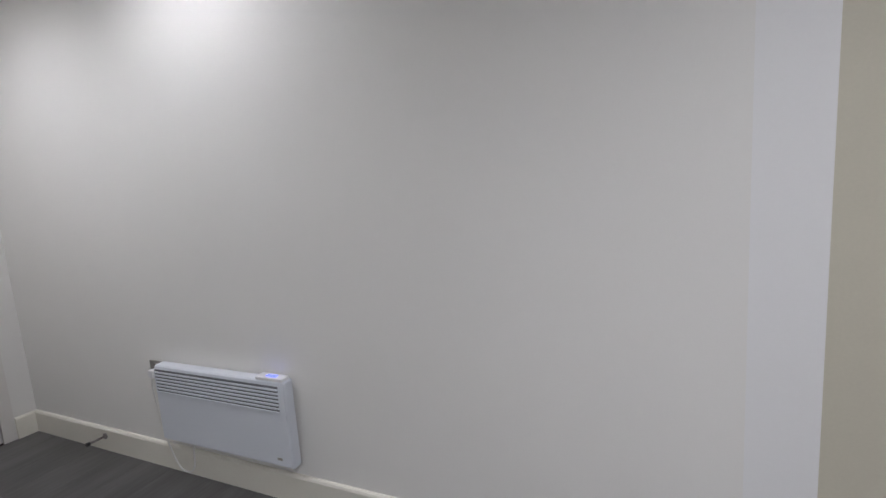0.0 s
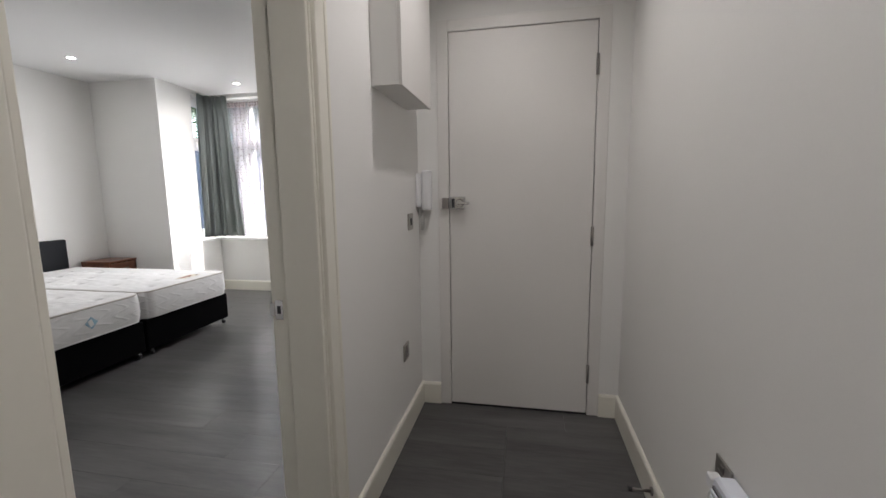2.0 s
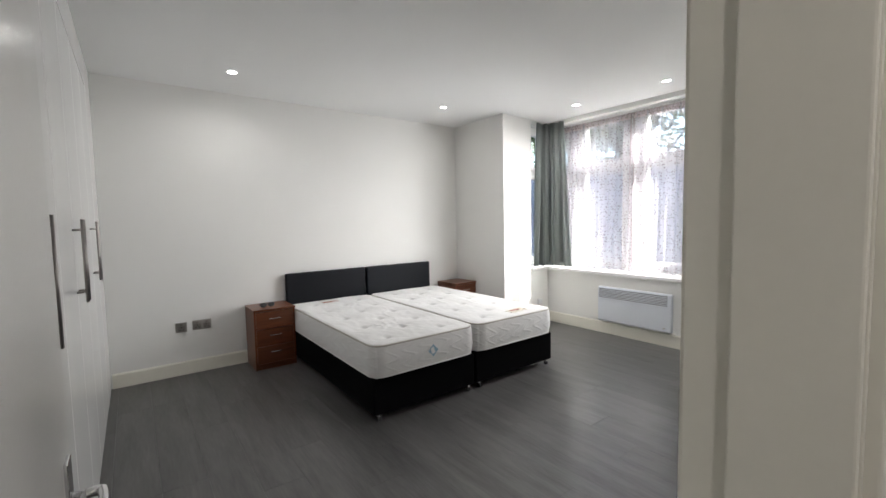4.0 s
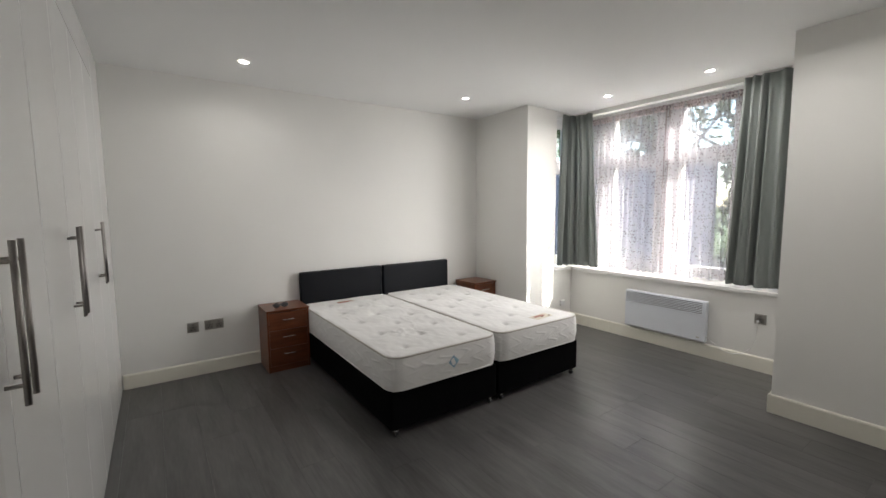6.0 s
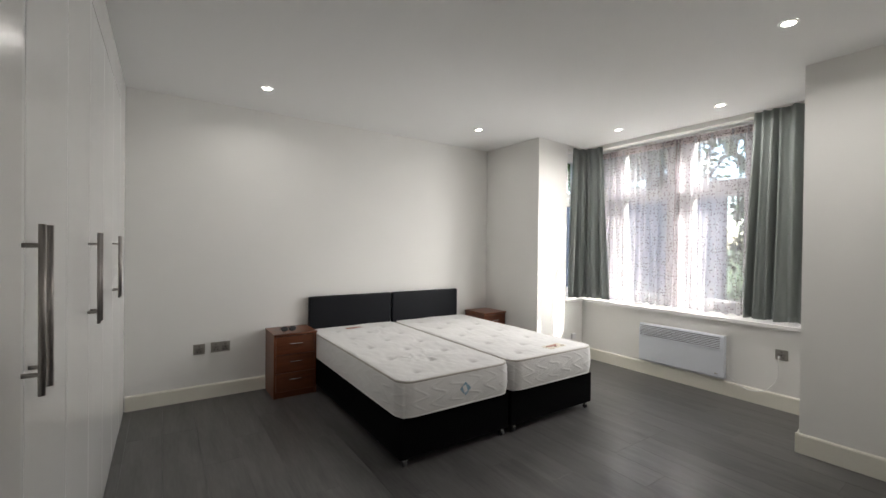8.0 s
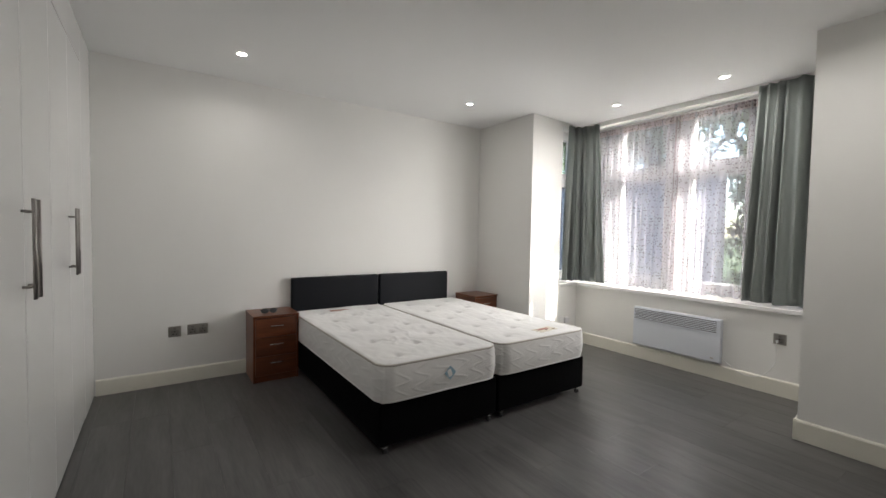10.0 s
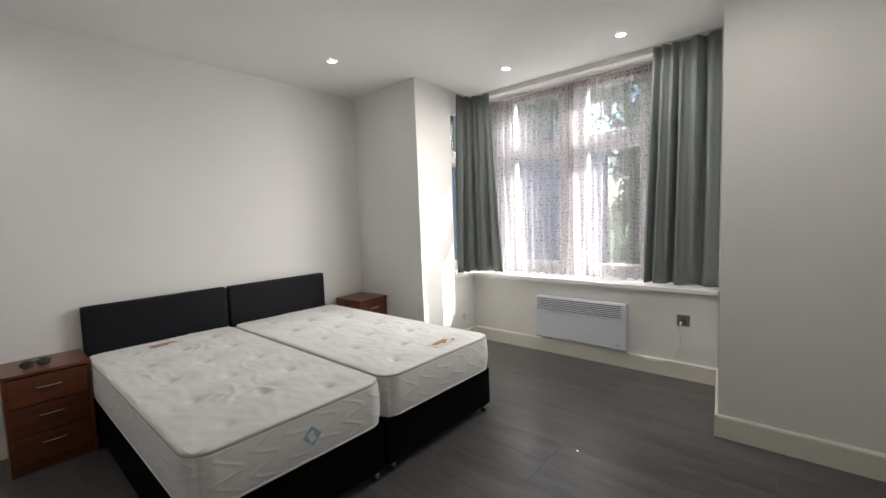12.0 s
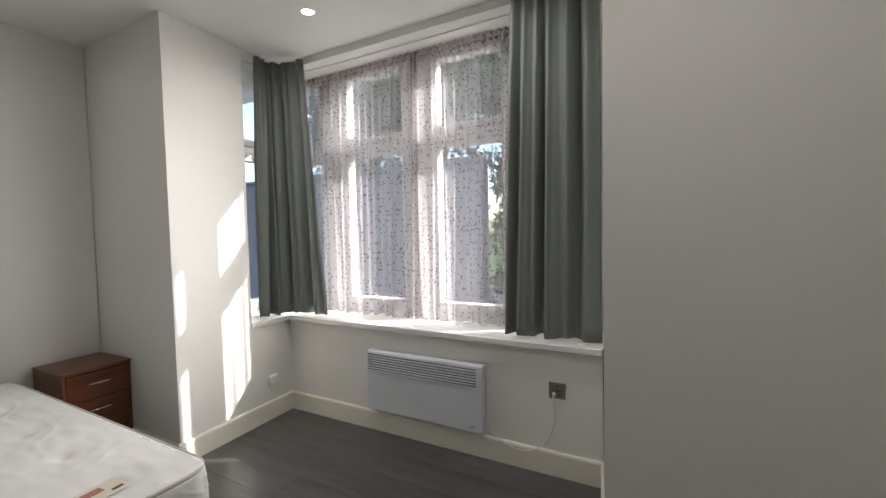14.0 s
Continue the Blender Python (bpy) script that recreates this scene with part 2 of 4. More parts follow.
DISPLAY = glow("blue_display", (0.14, 0.17, 1.0), 0.14)
RED = fabric("red_label_print", (0.40, 0.15, 0.11), 0.8, 300)
BLUE = fabric("blue_label_print", (0.30, 0.46, 0.57), 0.8, 300)
CABLE = mat("white_cable", (0.75, 0.74, 0.72), 0.5)


# ---------------------------------------------------------------- mesh helpers
def bm_box(bm, x0, x1, y0, y1, z0, z1, bevel=0.0, seg=2):
    """Adds a box, with its edges rounded."""
    vs = [bm.verts.new((x, y, z)) for x in (x0, x1) for y in (y0, y1) for z in (z0, z1)]
    fs = [bm.faces.new([vs[i] for i in q]) for q in ((0, 1, 3, 2), (4, 6, 7, 5), (0, 4, 5, 1), (2, 3, 7, 6), (0, 2, 6, 4), (1, 5, 7, 3))]
    bmesh.ops.recalc_face_normals(bm, faces=fs)
    if bevel:
        es = list({e for f in fs for e in f.edges})
        bmesh.ops.bevel(bm, geom=es, offset=bevel, segments=seg, affect="EDGES", profile=0.5)
    return bm


def box(x0, x1, y0, y1, z0, z1, bevel=0.0, seg=2):
    return bm_box(bmesh.new(), min(x0, x1), max(x0, x1), min(y0, y1), max(y0, y1), min(z0, z1), max(z0, z1), bevel, seg)


def prism(points, z0, z1):
    """An upright prism over a plan outline."""
    bm = bmesh.new()
    lo = [bm.verts.new((x, y, z0)) for x, y in points]
    hi = [bm.verts.new((x, y, z1)) for x, y in points]
    n = len(points)
    bm.faces.new(lo), bm.faces.new(hi)
    for i in range(n):
        bm.faces.new((lo[i], lo[(i + 1) % n], hi[(i + 1) % n], hi[i]))
    bmesh.ops.recalc_face_normals(bm, faces=bm.faces)
    return bm


def rod(a, b, r, n=12, r2=None):
    """A round bar from a to b."""
    bm = bmesh.new()
    a, b = Vector(a), Vector(b)
    turn = (b - a).to_track_quat("Z", "Y").to_matrix().to_4x4()
    bmesh.ops.create_cone(bm, cap_ends=True, segments=n, radius1=r, radius2=r if r2 is None else r2, depth=(b - a).length, matrix=Matrix.Translation((a + b) / 2) @ turn)
    for f in bm.faces:
        f.smooth = len(f.verts) == 4
    return bm


def sweep(path, r, n=8, closed=False):
    """A tube along a path."""
    bm = bmesh.new()
    pts = [Vector(p) for p in path]
    rings = []
    k = len(pts)
    for i, p in enumerate(pts):
        t = (pts[(i + 1) % k] - pts[i - 1]) if closed else (pts[min(i + 1, k - 1)] - pts[max(i - 1, 0)])
        up = Vector((0, 0, 1)) if abs(t.normalized().z) < 0.9 else Vector((1, 0, 0))
        u = t.cross(up).normalized()
        v = u.cross(t).normalized()
        rings.append([bm.verts.new(p + r * (u * math.cos(2 * math.pi * j / n) + v * math.sin(2 * math.pi * j / n))) for j in range(n)])
    for i in range(k if closed else k - 1):
        a, b = rings[i], rings[(i + 1) % k]
        for j in range(n):
            bm.faces.new((a[j], a[(j + 1) % n], b[(j + 1) % n], b[j])).smooth = True
    if not closed:
        bm.faces.new(rings[0]), bm.faces.new(rings[-1])
    bmesh.ops.recalc_face_normals(bm, faces=bm.faces)
    return bm


def spline(points, steps=10):
    """A smooth line through points."""
    p = [Vector(q) for q in points]
    p = [2 * p[0] - p[1]] + p + [2 * p[-1] - p[-2]]
    out = []
    for i in range(1, len(p) - 2):
        for s in range(steps):
            t = s / steps
            a, b, c, d = p[i - 1:i + 3]
            out.append(0.5 * (2 * b + (c - a) * t + (2 * a - 5 * b + 4 * c - d) * t * t + (3 * b - a - 3 * c + d) * t ** 3))
    return out + [p[-2]]


def merge(*bms):
    """Joins several bmeshes of one piece."""
    out = bms[0]
    for b in bms[1:]:
        me = bpy.data.meshes.new("tmp")
        b.to_mesh(me)
        out.from_mesh(me)
        bpy.data.meshes.remove(me)
        b.free()
    return out


def part(name, bm, material, parent=None, label=""):
    """Links a bmesh as one mesh object under a thing or a part."""
    me = bpy.data.meshes.new(name)
    bm.to_mesh(me)
    bm.free()
    me.materials.append(material)
    ob = new(name, me)
    if parent is not None:
        ob.parent = parent
        ob.matrix_parent_inverse = parent.matrix_basis.inverted()
    if label:
        ob["label"] = label
    return ob


def thing(name, place, label, category, group=""):
    ob = new(name)
    ob.empty_display_size = 0.1
    ob.location = place
    return tagged(ob, label, category, group)


def setting(name, bm, material, label=""):
    return tagged(part(name, bm, material), label, kind="structure")


# ---------------------------------------------------------------- the shell
FLOOR = setting("floor", box(-6.0, 2.8, -4.4, 1.3, -0.25, -0.006), mat("floor_screed", (0.03, 0.028, 0.027), 0.7), "dark grey wood-look plank floor")
setting("ceiling", box(-6.0, 2.8, -4.4, 1.35, H, H + 0.16), CEIL, "flat white plaster ceiling with downlights")
setting("wall_south", box(-4.72, -0.4, -4.36, -4.16, 0, H), WALL, "plain off-white painted wall behind the beds")
setting("wall_west_pier", prism([(-4.725, -4.36), (-4.725, -3.30), (-5.23, -3.332), (-5.23, -4.36)], 0, H), WALL, "off-white wall pier beside the window bay")
setting("wall_west_chimney", prism([(-4.78, 0.0), (-4.78, -1.07), (-5.56, -1.172), (-5.98, -1.18), (-5.98, 0.0)], 0, H), WALL, "off-white boxed wall projection beside the bay")
setting("wall_bay", merge(box(-5.98, -5.56, -3.80, -1.176, 0, 0.66), prism([(-5.228, -3.334), (-5.562, -3.352), (-5.562, -3.8), (-5.228, -3.8)], 0, 0.66)), WALL, "low off-white wall under the bay window")
setting("wall_bay_lintel", merge(box(-5.65, -5.56, -3.44, -1.176, 2.455, H), prism([(-5.228, -3.334), (-5.562, -3.352), (-5.562, -3.44), (-5.228, -3.44)], 2.455, H)), WALL, "off-white band above the bay window")
JF, JN, HEAD, YB = -1.889, -1.165, 2.05, -0.155
north = merge(box(JN + 0.03, -0.42, YB, 0.01, 0, H), box(-4.785, JF - 0.03, YB, 0.01, 0, H), box(JF - 0.03, JN + 0.03, YB, 0.01, HEAD + 0.03, H))
setting("wall_partition", north, WALL, "off-white wall between hall and bedroom")
setting("wall_hall", box(-3.4, 0.46, 1.11, 1.32, 0, H), WALL, "plain off-white hall wall")
hall_end = merge(box(-3.30, -3.055, 0.008, 0.125, 0, H), box(-3.30, -3.055, 1.007, 1.112, 0, H), box(-3.30, -3.055, 0.125, 1.007, 2.135, H))
setting("wall_hall_end", hall_end, WALL, "off-white wall around the entrance door")
setting("wall_east", box(-0.5, -0.4, -4.36, YB, 0, H), WALL)
setting("wall_living", merge(box(2.6, 2.8, -2.6, 1.32, 0, H), box(-0.4, 2.6, -2.8, -2.6, 0, H), box(1.5, 2.6, 1.11, 1.32, 0, H)), WALL)
setting("wall_landing", merge(box(-4.6, -4.5, 0.0, 1.4, 0, H), box(-4.6, -3.3, 1.25, 1.4, 0, H)), WALL)

# hall wall's far end: a white frame with a cream door
setting("door_frame_living", merge(box(0.46, 0.615, 1.11, 1.30, 0, 2.16), box(1.39, 1.5, 1.11, 1.30, 0, 2.16), box(0.615, 1.39, 1.11, 1.30, 2.06, 2.16)), mat("frame_paint", (0.83, 0.83, 0.835), 0.5, vary=0.02), "white door frame in the hall")
CREAM = mat("cream_door_paint", (0.60, 0.57, 0.47), 0.5)
setting("door_living", box(0.617, 1.388, 1.125, 1.165, 0.008, 2.058, 0.003), CREAM, "closed cream door")
setting("wall_living_header", box(0.46, 1.5, 1.11, 1.32, 2.16, H), WALL)


# skirting boards
def skirting(points, side, h=0.128):
    """Boards along a plan line; side: +1 if the room lies to the left of the line."""
    bm = bmesh.new()
    for (ax, ay), (bx, by) in zip(points, points[1:]):
        d = Vector((bx - ax, by - ay, 0)).normalized()
        n = Vector((-d.y, d.x, 0)) * side
        a, b = Vector((ax, ay, 0)), Vector((bx, by, 0))
        prof = ((0.0005, 0.0), (0.016, 0.0), (0.016, h - 0.012), (0.012, h - 0.004), (0.006, h), (0.0005, h))
        ra = [bm.verts.new(a + n * u + Vector((0, 0, w))) for u, w in prof]
        rb = [bm.verts.new(b + n * u + Vector((0, 0, w))) for u, w in prof]
        k = len(prof)
        for i in range(k):
            bm.faces.new((ra[i], ra[(i + 1) % k], rb[(i + 1) % k], rb[i]))
        bm.faces.new(ra), bm.faces.new(rb)
    bmesh.ops.recalc_face_normals(bm, faces=bm.faces)
    return bm


for pts, side in (
    ([(-1.12, -4.16), (-4.725, -4.16)], -1),
    ([(-4.725, -4.16), (-4.725, -3.30)], -1),
    ([(-4.709, -3.301), (-5.56, -3.352)], -1),
    ([(-5.56, -3.352), (-5.56, -1.172)], -1),
    ([(-5.56, -1.172), (-4.764, -1.068)], -1),
    ([(-4.78, -1.086), (-4.78, YB)], -1),
    ([(-4.78, YB), (-1.98, YB)], -1),
    ([(-3.04, 0.01), (-1.968, 0.01)], 1),
    ([(-3.055, 1.094), (-3.055, 1.007)], 1),
    ([(-3.055, 0.125), (-3.055, 0.01)], 1),
    ([(0.455, 1.11), (-3.055, 1.11)], 1),
    ([(-1.09, 0.01), (-0.42, 0.01)], 1),
):
    setting("baseboard", skirting(pts, side, 0.118 if pts[0][1] == -4.16 else 0.128), TRIM, "cream gloss skirting board")

# bedroom doorway: lining, stop and architraves
lining = merge(box(JF - 0.03, JF, YB - 0.004, 0.014, 0, HEAD + 0.03, 0.002), box(JN, JN + 0.03, YB - 0.004, 0.014, 0, HEAD + 0.03, 0.002), box(JF, JN, YB - 0.004, 0.014, HEAD, HEAD + 0.03, 0.002))
door_frame = setting("door_frame_bedroom", lining, TRIM, "cream gloss door lining")
part("stop", merge(box(JF, JF + 0.014, -0.102, 0.012, 0, HEAD, 0.003), box(JN - 0.014, JN, -0.102, 0.012, 0, HEAD, 0.003), box(JF + 0.014, JN - 0.014, -0.102, 0.012, HEAD - 0.014, HEAD, 0.003)), TRIM, door_frame)


def architrave(y0, y1):
    a, w = 0.008, 0.068
    lip = 0.004 if y1 > 0 else -0.0015
    bm = merge(box(JF - a - w, JF - a, y0, y1, 0, HEAD + a + w, 0.004, 3), box(JN + a, JN + a + w, y0, y1, 0, HEAD + a + w, 0.004, 3), box(JF - a, JN + a, y0, y1, HEAD + a, HEAD + a + w, 0.004, 3))
    return merge(bm, box(JF - a - w, JF - a - w + 0.016, y0 + lip, y1 + lip, 0, HEAD + a + w, 0.004, 3))


part("architrave", architrave(0.0105, 0.028), TRIM, door_frame)
part("architrave", architrave(YB - 0.011, YB - 0.0005), TRIM, door_frame)
strike = part("strike_plate", merge(box(JF, JF + 0.003, -0.148, -0.122, 0.858, 0.918, 0.001), box(JF, JF + 0.003, -0.166, -0.150, 0.868, 0.907, 0.001)), CHROME, door_frame, "chrome strike plate")
part("latch_hole", box(JF + 0.0032, JF + 0.0042, -0.140, -0.129, 0.876, 0.900), DARKP, strike)


# ---------------------------------------------------------------- doors
def lever_handle(parent, at, out, along, drop=0.0):
    """A chrome lever on a long backplate. out, along: unit steps away from the door and along the lever."""
    o, a, p = Vector(out), Vector(along), Vector(at)
    bm = bmesh.new()
    c = p + o * 0.004
    side = a * 0.021
    lo, hi = c - side - Vector((0, 0, 0.068)), c + side + Vector((0, 0, 0.068))
    e = o * 0.004
    bm_box(bm, *sorted((lo.x - abs(e.x), hi.x + abs(e.x))), *sorted((lo.y - abs(e.y), hi.y + abs(e.y))), lo.z, hi.z, 0.002)
    h = part("handle", bm, CHROME, parent, "chrome lever handle on a long plate")
    part("lever", merge(rod(p + o * 0.005, p + o * 0.046, 0.0085), sweep(spline([p + o * 0.046, p + o * 0.05 + a * 0.03, p + o * 0.049 + a * 0.07, p + o * 0.046 + a * 0.098], 5), 0.0085)), CHROME, h)


def hinge(parent, at, out):
    o, p = Vector(out), Vector(at)
    h = part("hinge", rod(p - Vector((0, 0, 0.05)), p + Vector((0, 0, 0.05)), 0.008, 10), STEEL, parent, "steel butt hinge")
    return h


# entrance door
entrance = tagged(new("door_entrance"), "closed flush white entrance door in a white frame", "door", kind="structure")
part("leaf", box(-3.095, -3.051, 0.19, 0.943, 0.012, 2.07, 0.002), DOORP, entrance)
part("door_frame", merge(box(-3.15, -3.050, 0.125, 0.186, 0, 2.135, 0.002), box(-3.15, -3.050, 0.947, 1.007, 0, 2.135, 0.002), box(-3.15, -3.050, 0.186, 0.947, 2.0755, 2.135, 0.002)), DOORP, entrance)
# dark strips behind the leaf's edges put the gap's shade into colour
part("gap_shade_strip", merge(box(-3.12, -3.098, 0.180, 0.195, 0, 2.08), box(-3.12, -3.098, 0.940, 0.955, 0, 2.08), box(-3.12, -3.098, 0.186, 0.947, 2.065, 2.08)), DARKP, entrance)
part("threshold", box(-3.2, -3.06, 0.186, 0.947, -0.004, 0.008), DARKP, entrance)
for hz in (0.24, 1.0, 1.86):
    hinge(entrance, (-3.046, 0.9455, hz), (1, 0, 0))
lock = part("night_latch", box(-3.051, -3.018, 0.196, 0.278, 1.145, 1.215, 0.006, 3), CHROME, entrance, "chrome night latch")
part("keep", box(-3.050, -3.022, 0.150, 0.186, 1.150, 1.210, 0.004), STEEL, lock)
# dull collar and dark strip added for contrast missing from the chrome's reflections
part("collar", rod((-3.0185, 0.25, 1.18), (-3.012, 0.25, 1.18), 0.024, 24), STEEL, lock)
part("dark_strip", box(-3.0195, -3.0172, 0.205, 0.222, 1.155, 1.205, 0.001), DARKP, lock)
part("knob", merge(rod((-3.018, 0.25, 1.18), (-2.998, 0.25, 1.18), 0.017, 20), box(-3.006, -2.992, 0.236, 0.305, 1.172, 1.188, 0.005, 3)), CHROME, lock)

# bedroom door, standing open against the wardrobe
bed_door = thing("bedroom_door", (-1.185, -0.2, 0.0), "open white flush bedroom door with chrome lever", "door")
part("leaf", box(-1.206, -1.168, -0.905, -0.192, 0.008, 2.04, 0.002), mat("satin_door_paint", (0.78, 0.775, 0.76), 0.22, vary=0.02), bed_door)
lever_handle(bed_door, (-1.206, -0.83, 0.855), (-1, 0, 0), (0, 1, 0))
lever_handle(bed_door, (-1.168, -0.83, 0.855), (1, 0, 0), (0, 1, 0))
for hz in (0.24, 1.03, 1.82):
    hinge(bed_door, (-1.172, -0.186, hz), (0, 1, 0))
bed_door.matrix_basis = pose(-1.179, -0.2, 0, 0, 0, 0)

# ---------------------------------------------------------------- fitted wardrobe
WX = -1.11


def wardrobe_unit(y1, handles=True):
    """One two-door unit, its near side at y1, 0.94 wide."""
    y0 = y1 - 0.94
    w = thing("wardrobe_unit", (-0.8, (y0 + y1) / 2, 0), "tall glossy white fitted wardrobe with steel bar handles", "wardrobe", "fitted wardrobe units")
    part("body", box(-0.505, WX + 0.034, y0 + 0.001, y1 - 0.001, 0.0, 2.285), CARC, w)
    mid = (y0 + y1) / 2
    for a, b, hy in ((y0, mid, mid - 0.037), (mid, y1, mid + 0.037)):
        d = part("door", box(WX, WX + 0.018, a + 0.002, b - 0.002, 0.012, 2.278, 0.0015), GLOSSW, w, "glossy white slab door")
        bar = rod((WX - 0.034, hy, 0.985), (WX - 0.034, hy, 1.345), 0.0065, 14)
        part("bar_handle", merge(bar, rod((WX, hy, 1.03), (WX - 0.034, hy, 1.03), 0.005, 10), rod((WX, hy, 1.30), (WX - 0.034, hy, 1.30), 0.005, 10)), STEEL, d, "brushed steel bar handle")
    return w


for y1 in (-0.905, -1.845, -2.785):
    wardrobe_unit(y1)
filler = thing("wardrobe_filler", (-0.8, -3.95, 0), "plain white filler panel beside and above the wardrobe", "panel")
part("side_panel", box(WX, -0.505, -4.158, -3.727, 0.0, H - 0.002, 0.001), GLOSSW, filler)
part("top_panel", box(WX, -0.505, -3.7255, -0.905, 2.287, H - 0.002, 0.001), GLOSSW, filler)


# ---------------------------------------------------------------- downlights
def downlight(x, y):
    t = thing("downlight", (x, y, H), "small round white recessed ceiling downlight, switched on; the living-room two are added fill", "light", "ceiling downlights")
    bm = bmesh.new()
    n = 24
    prof = ((0.030, -0.004), (0.041, -0.006), (0.044, -0.003), (0.044, 0.0))
    rings = [[bm.verts.new((x + r * math.cos(2 * math.pi * j / n), y + r * math.sin(2 * math.pi * j / n), H + z - 0.0005)) for j in range(n)] for r, z in prof]
    for a, b in zip(rings, rings[1:]):
        for j in range(n):
            bm.faces.new((a[j], a[(j + 1) % n], b[(j + 1) % n], b[j])).smooth = True
    part("frame", bm, WHITEP, t)
    part("diffuser", rod((x, y, H - 0.0025), (x, y, H - 0.001), 0.031, 20), LEDGLOW, t, "glowing lens")


# bodies for the added living-room fills as well
for lx, ly in BED_LAMPS + HALL_AND_FILL_LAMPS:
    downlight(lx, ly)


# ---------------------------------------------------------------- beds
def rounded_slab(x0, x1, y0, y1, z0, z1, r, corner, cuts, shape=None):
    """A soft slab with rounded edges and plan corners."""
    bm = bmesh.new()
    bmesh.ops.create_cube(bm, size=2.0)
    bmesh.ops.subdivide_edges(bm, edges=bm.edges[:], cuts=cuts, use_grid_fill=True)
    cx, cy, cz = (x0 + x1) / 2, (y0 + y1) / 2, (z0 + z1) / 2
    hx, hy, hz = (x1 - x0) / 2, (y1 - y0) / 2, (z1 - z0) / 2
    for v in bm.verts:
        p = Vector((v.co.x * hx, v.co.y * hy, v.co.z * hz))
        q = Vector((max(-hx + corner, min(hx - corner, p.x)), max(-hy + corner, min(hy - corner, p.y)), 0))
        d = Vector((p.x - q.x, p.y - q.y, 0))
        if d.length > corner and d.length > 1e-6:
            d = d.normalized() * corner * (max(abs(v.co.x), abs(v.co.y)))
            p.x, p.y = q.x + d.x, q.y + d.y
        if hz - abs(p.z) < r:
            t = 1 - (hz - abs(p.z)) / r
            sh = r * (1 - math.sqrt(max(0.0, 1 - t * t)))
            edge = min(hx - abs(p.x), hy - abs(p.y))
            if edge < r:
                p.x -= math.copysign(sh * (1 - edge / r), p.x) if hx - abs(p.x) < r else 0
                p.y -= math.copysign(sh * (1 - edge / r), p.y) if hy - abs(p.y) < r else 0
        if shape:
            p = shape(p, v.co)
        v.co = (p.x + cx, p.y + cy, p.z + cz)
    for f in bm.faces:
        f.smooth = True
    return bm


def rim(x0, x1, y0, y1, z, corner):
    """A rounded rectangle as a closed path."""
    out = []
    for cx, cy, a0 in ((x1 - corner, y1 - corner, 0), (x0 + corner, y1 - corner, 90), (x0 + corner, y0 + corner, 180), (x1 - corner, y0 + corner, 270)):
        out += [Vector((cx + corner * math.cos(radians(a0 + k * 15)), cy + corner * math.sin(radians(a0 + k * 15)), z)) for k in range(7)]
    return out


def mattress_shape(seed, creases=()):
    rnd = random.Random(seed)
    tufts = [(-0.23 + 0.46 * (i % 2), -0.72 + 0.36 * (i // 2)) for i in range(10)] + [(0.0, -0.54 + 0.36 * i) for i in range(4)]
    marks = [(rnd.uniform(-0.3, 0.3), rnd.uniform(-0.7, 0.6), rnd.uniform(0, 3.1), rnd.uniform(0.1, 0.28)) for _ in range(11)]

    def shape(p, unit):
        if unit.z > 0.98:
            dz = 0.0
            for tx, ty in tufts:
                d2 = (p.x - tx) ** 2 + (p.y - ty) ** 2
                dz -= 0.016 * math.exp(-d2 / 0.0007) + 0.011 * math.exp(-d2 / 0.009)
            for mx, my, a, ln in marks:
                u = (p.x - mx) * math.cos(a) + (p.y - my) * math.sin(a)
                w = -(p.x - mx) * math.sin(a) + (p.y - my) * math.cos(a)
                dz += 0.0030 * math.exp(-((w + 0.02 * math.sin(u * 20)) / 0.011) ** 2 - (u / ln) ** 2)
            for mx, my, a, ln, tall in creases:
                u = (p.x - mx) * math.cos(a) + (p.y - my) * math.sin(a)
                w = -(p.x - mx) * math.sin(a) + (p.y - my) * math.cos(a) + 0.012 * math.sin(u * 26 + mx * 9)
                dz += (tall * math.exp(-(w / 0.012) ** 2) - 0.6 * tall * math.exp(-((w - 0.026) / 0.014) ** 2)) * math.exp(-(u / ln) ** 2)
            dz += 0.006 * noise.noise(Vector((p.x * 5, p.y * 5, seed))) + 0.003 * noise.noise(Vector((p.x * 22, p.y * 16, seed)))
            p.z += dz
        elif abs(unit.z) <= 0.98:
            bulge = 0.010 * (1 - unit.z ** 2)
            along = p.y if abs(unit.x) > 0.98 else p.x
            quilt = 0.0019 * max(0.0, math.sin(along * 46 + 2.2 * math.sin(unit.z * 7.0 + 1.5 * math.sin(along * 9.0)))) ** 3 * (1 - unit.z ** 4) + 0.002 * noise.noise(Vector((p.x * 9, p.y * 9, unit.z * 2)))
            if abs(unit.x) > 0.98:
                p.x += math.copysign(bulge + quilt, p.x)
            if abs(unit.y) > 0.98:
                p.y += math.copysign(bulge + quilt, p.y)
        return p

    return shape


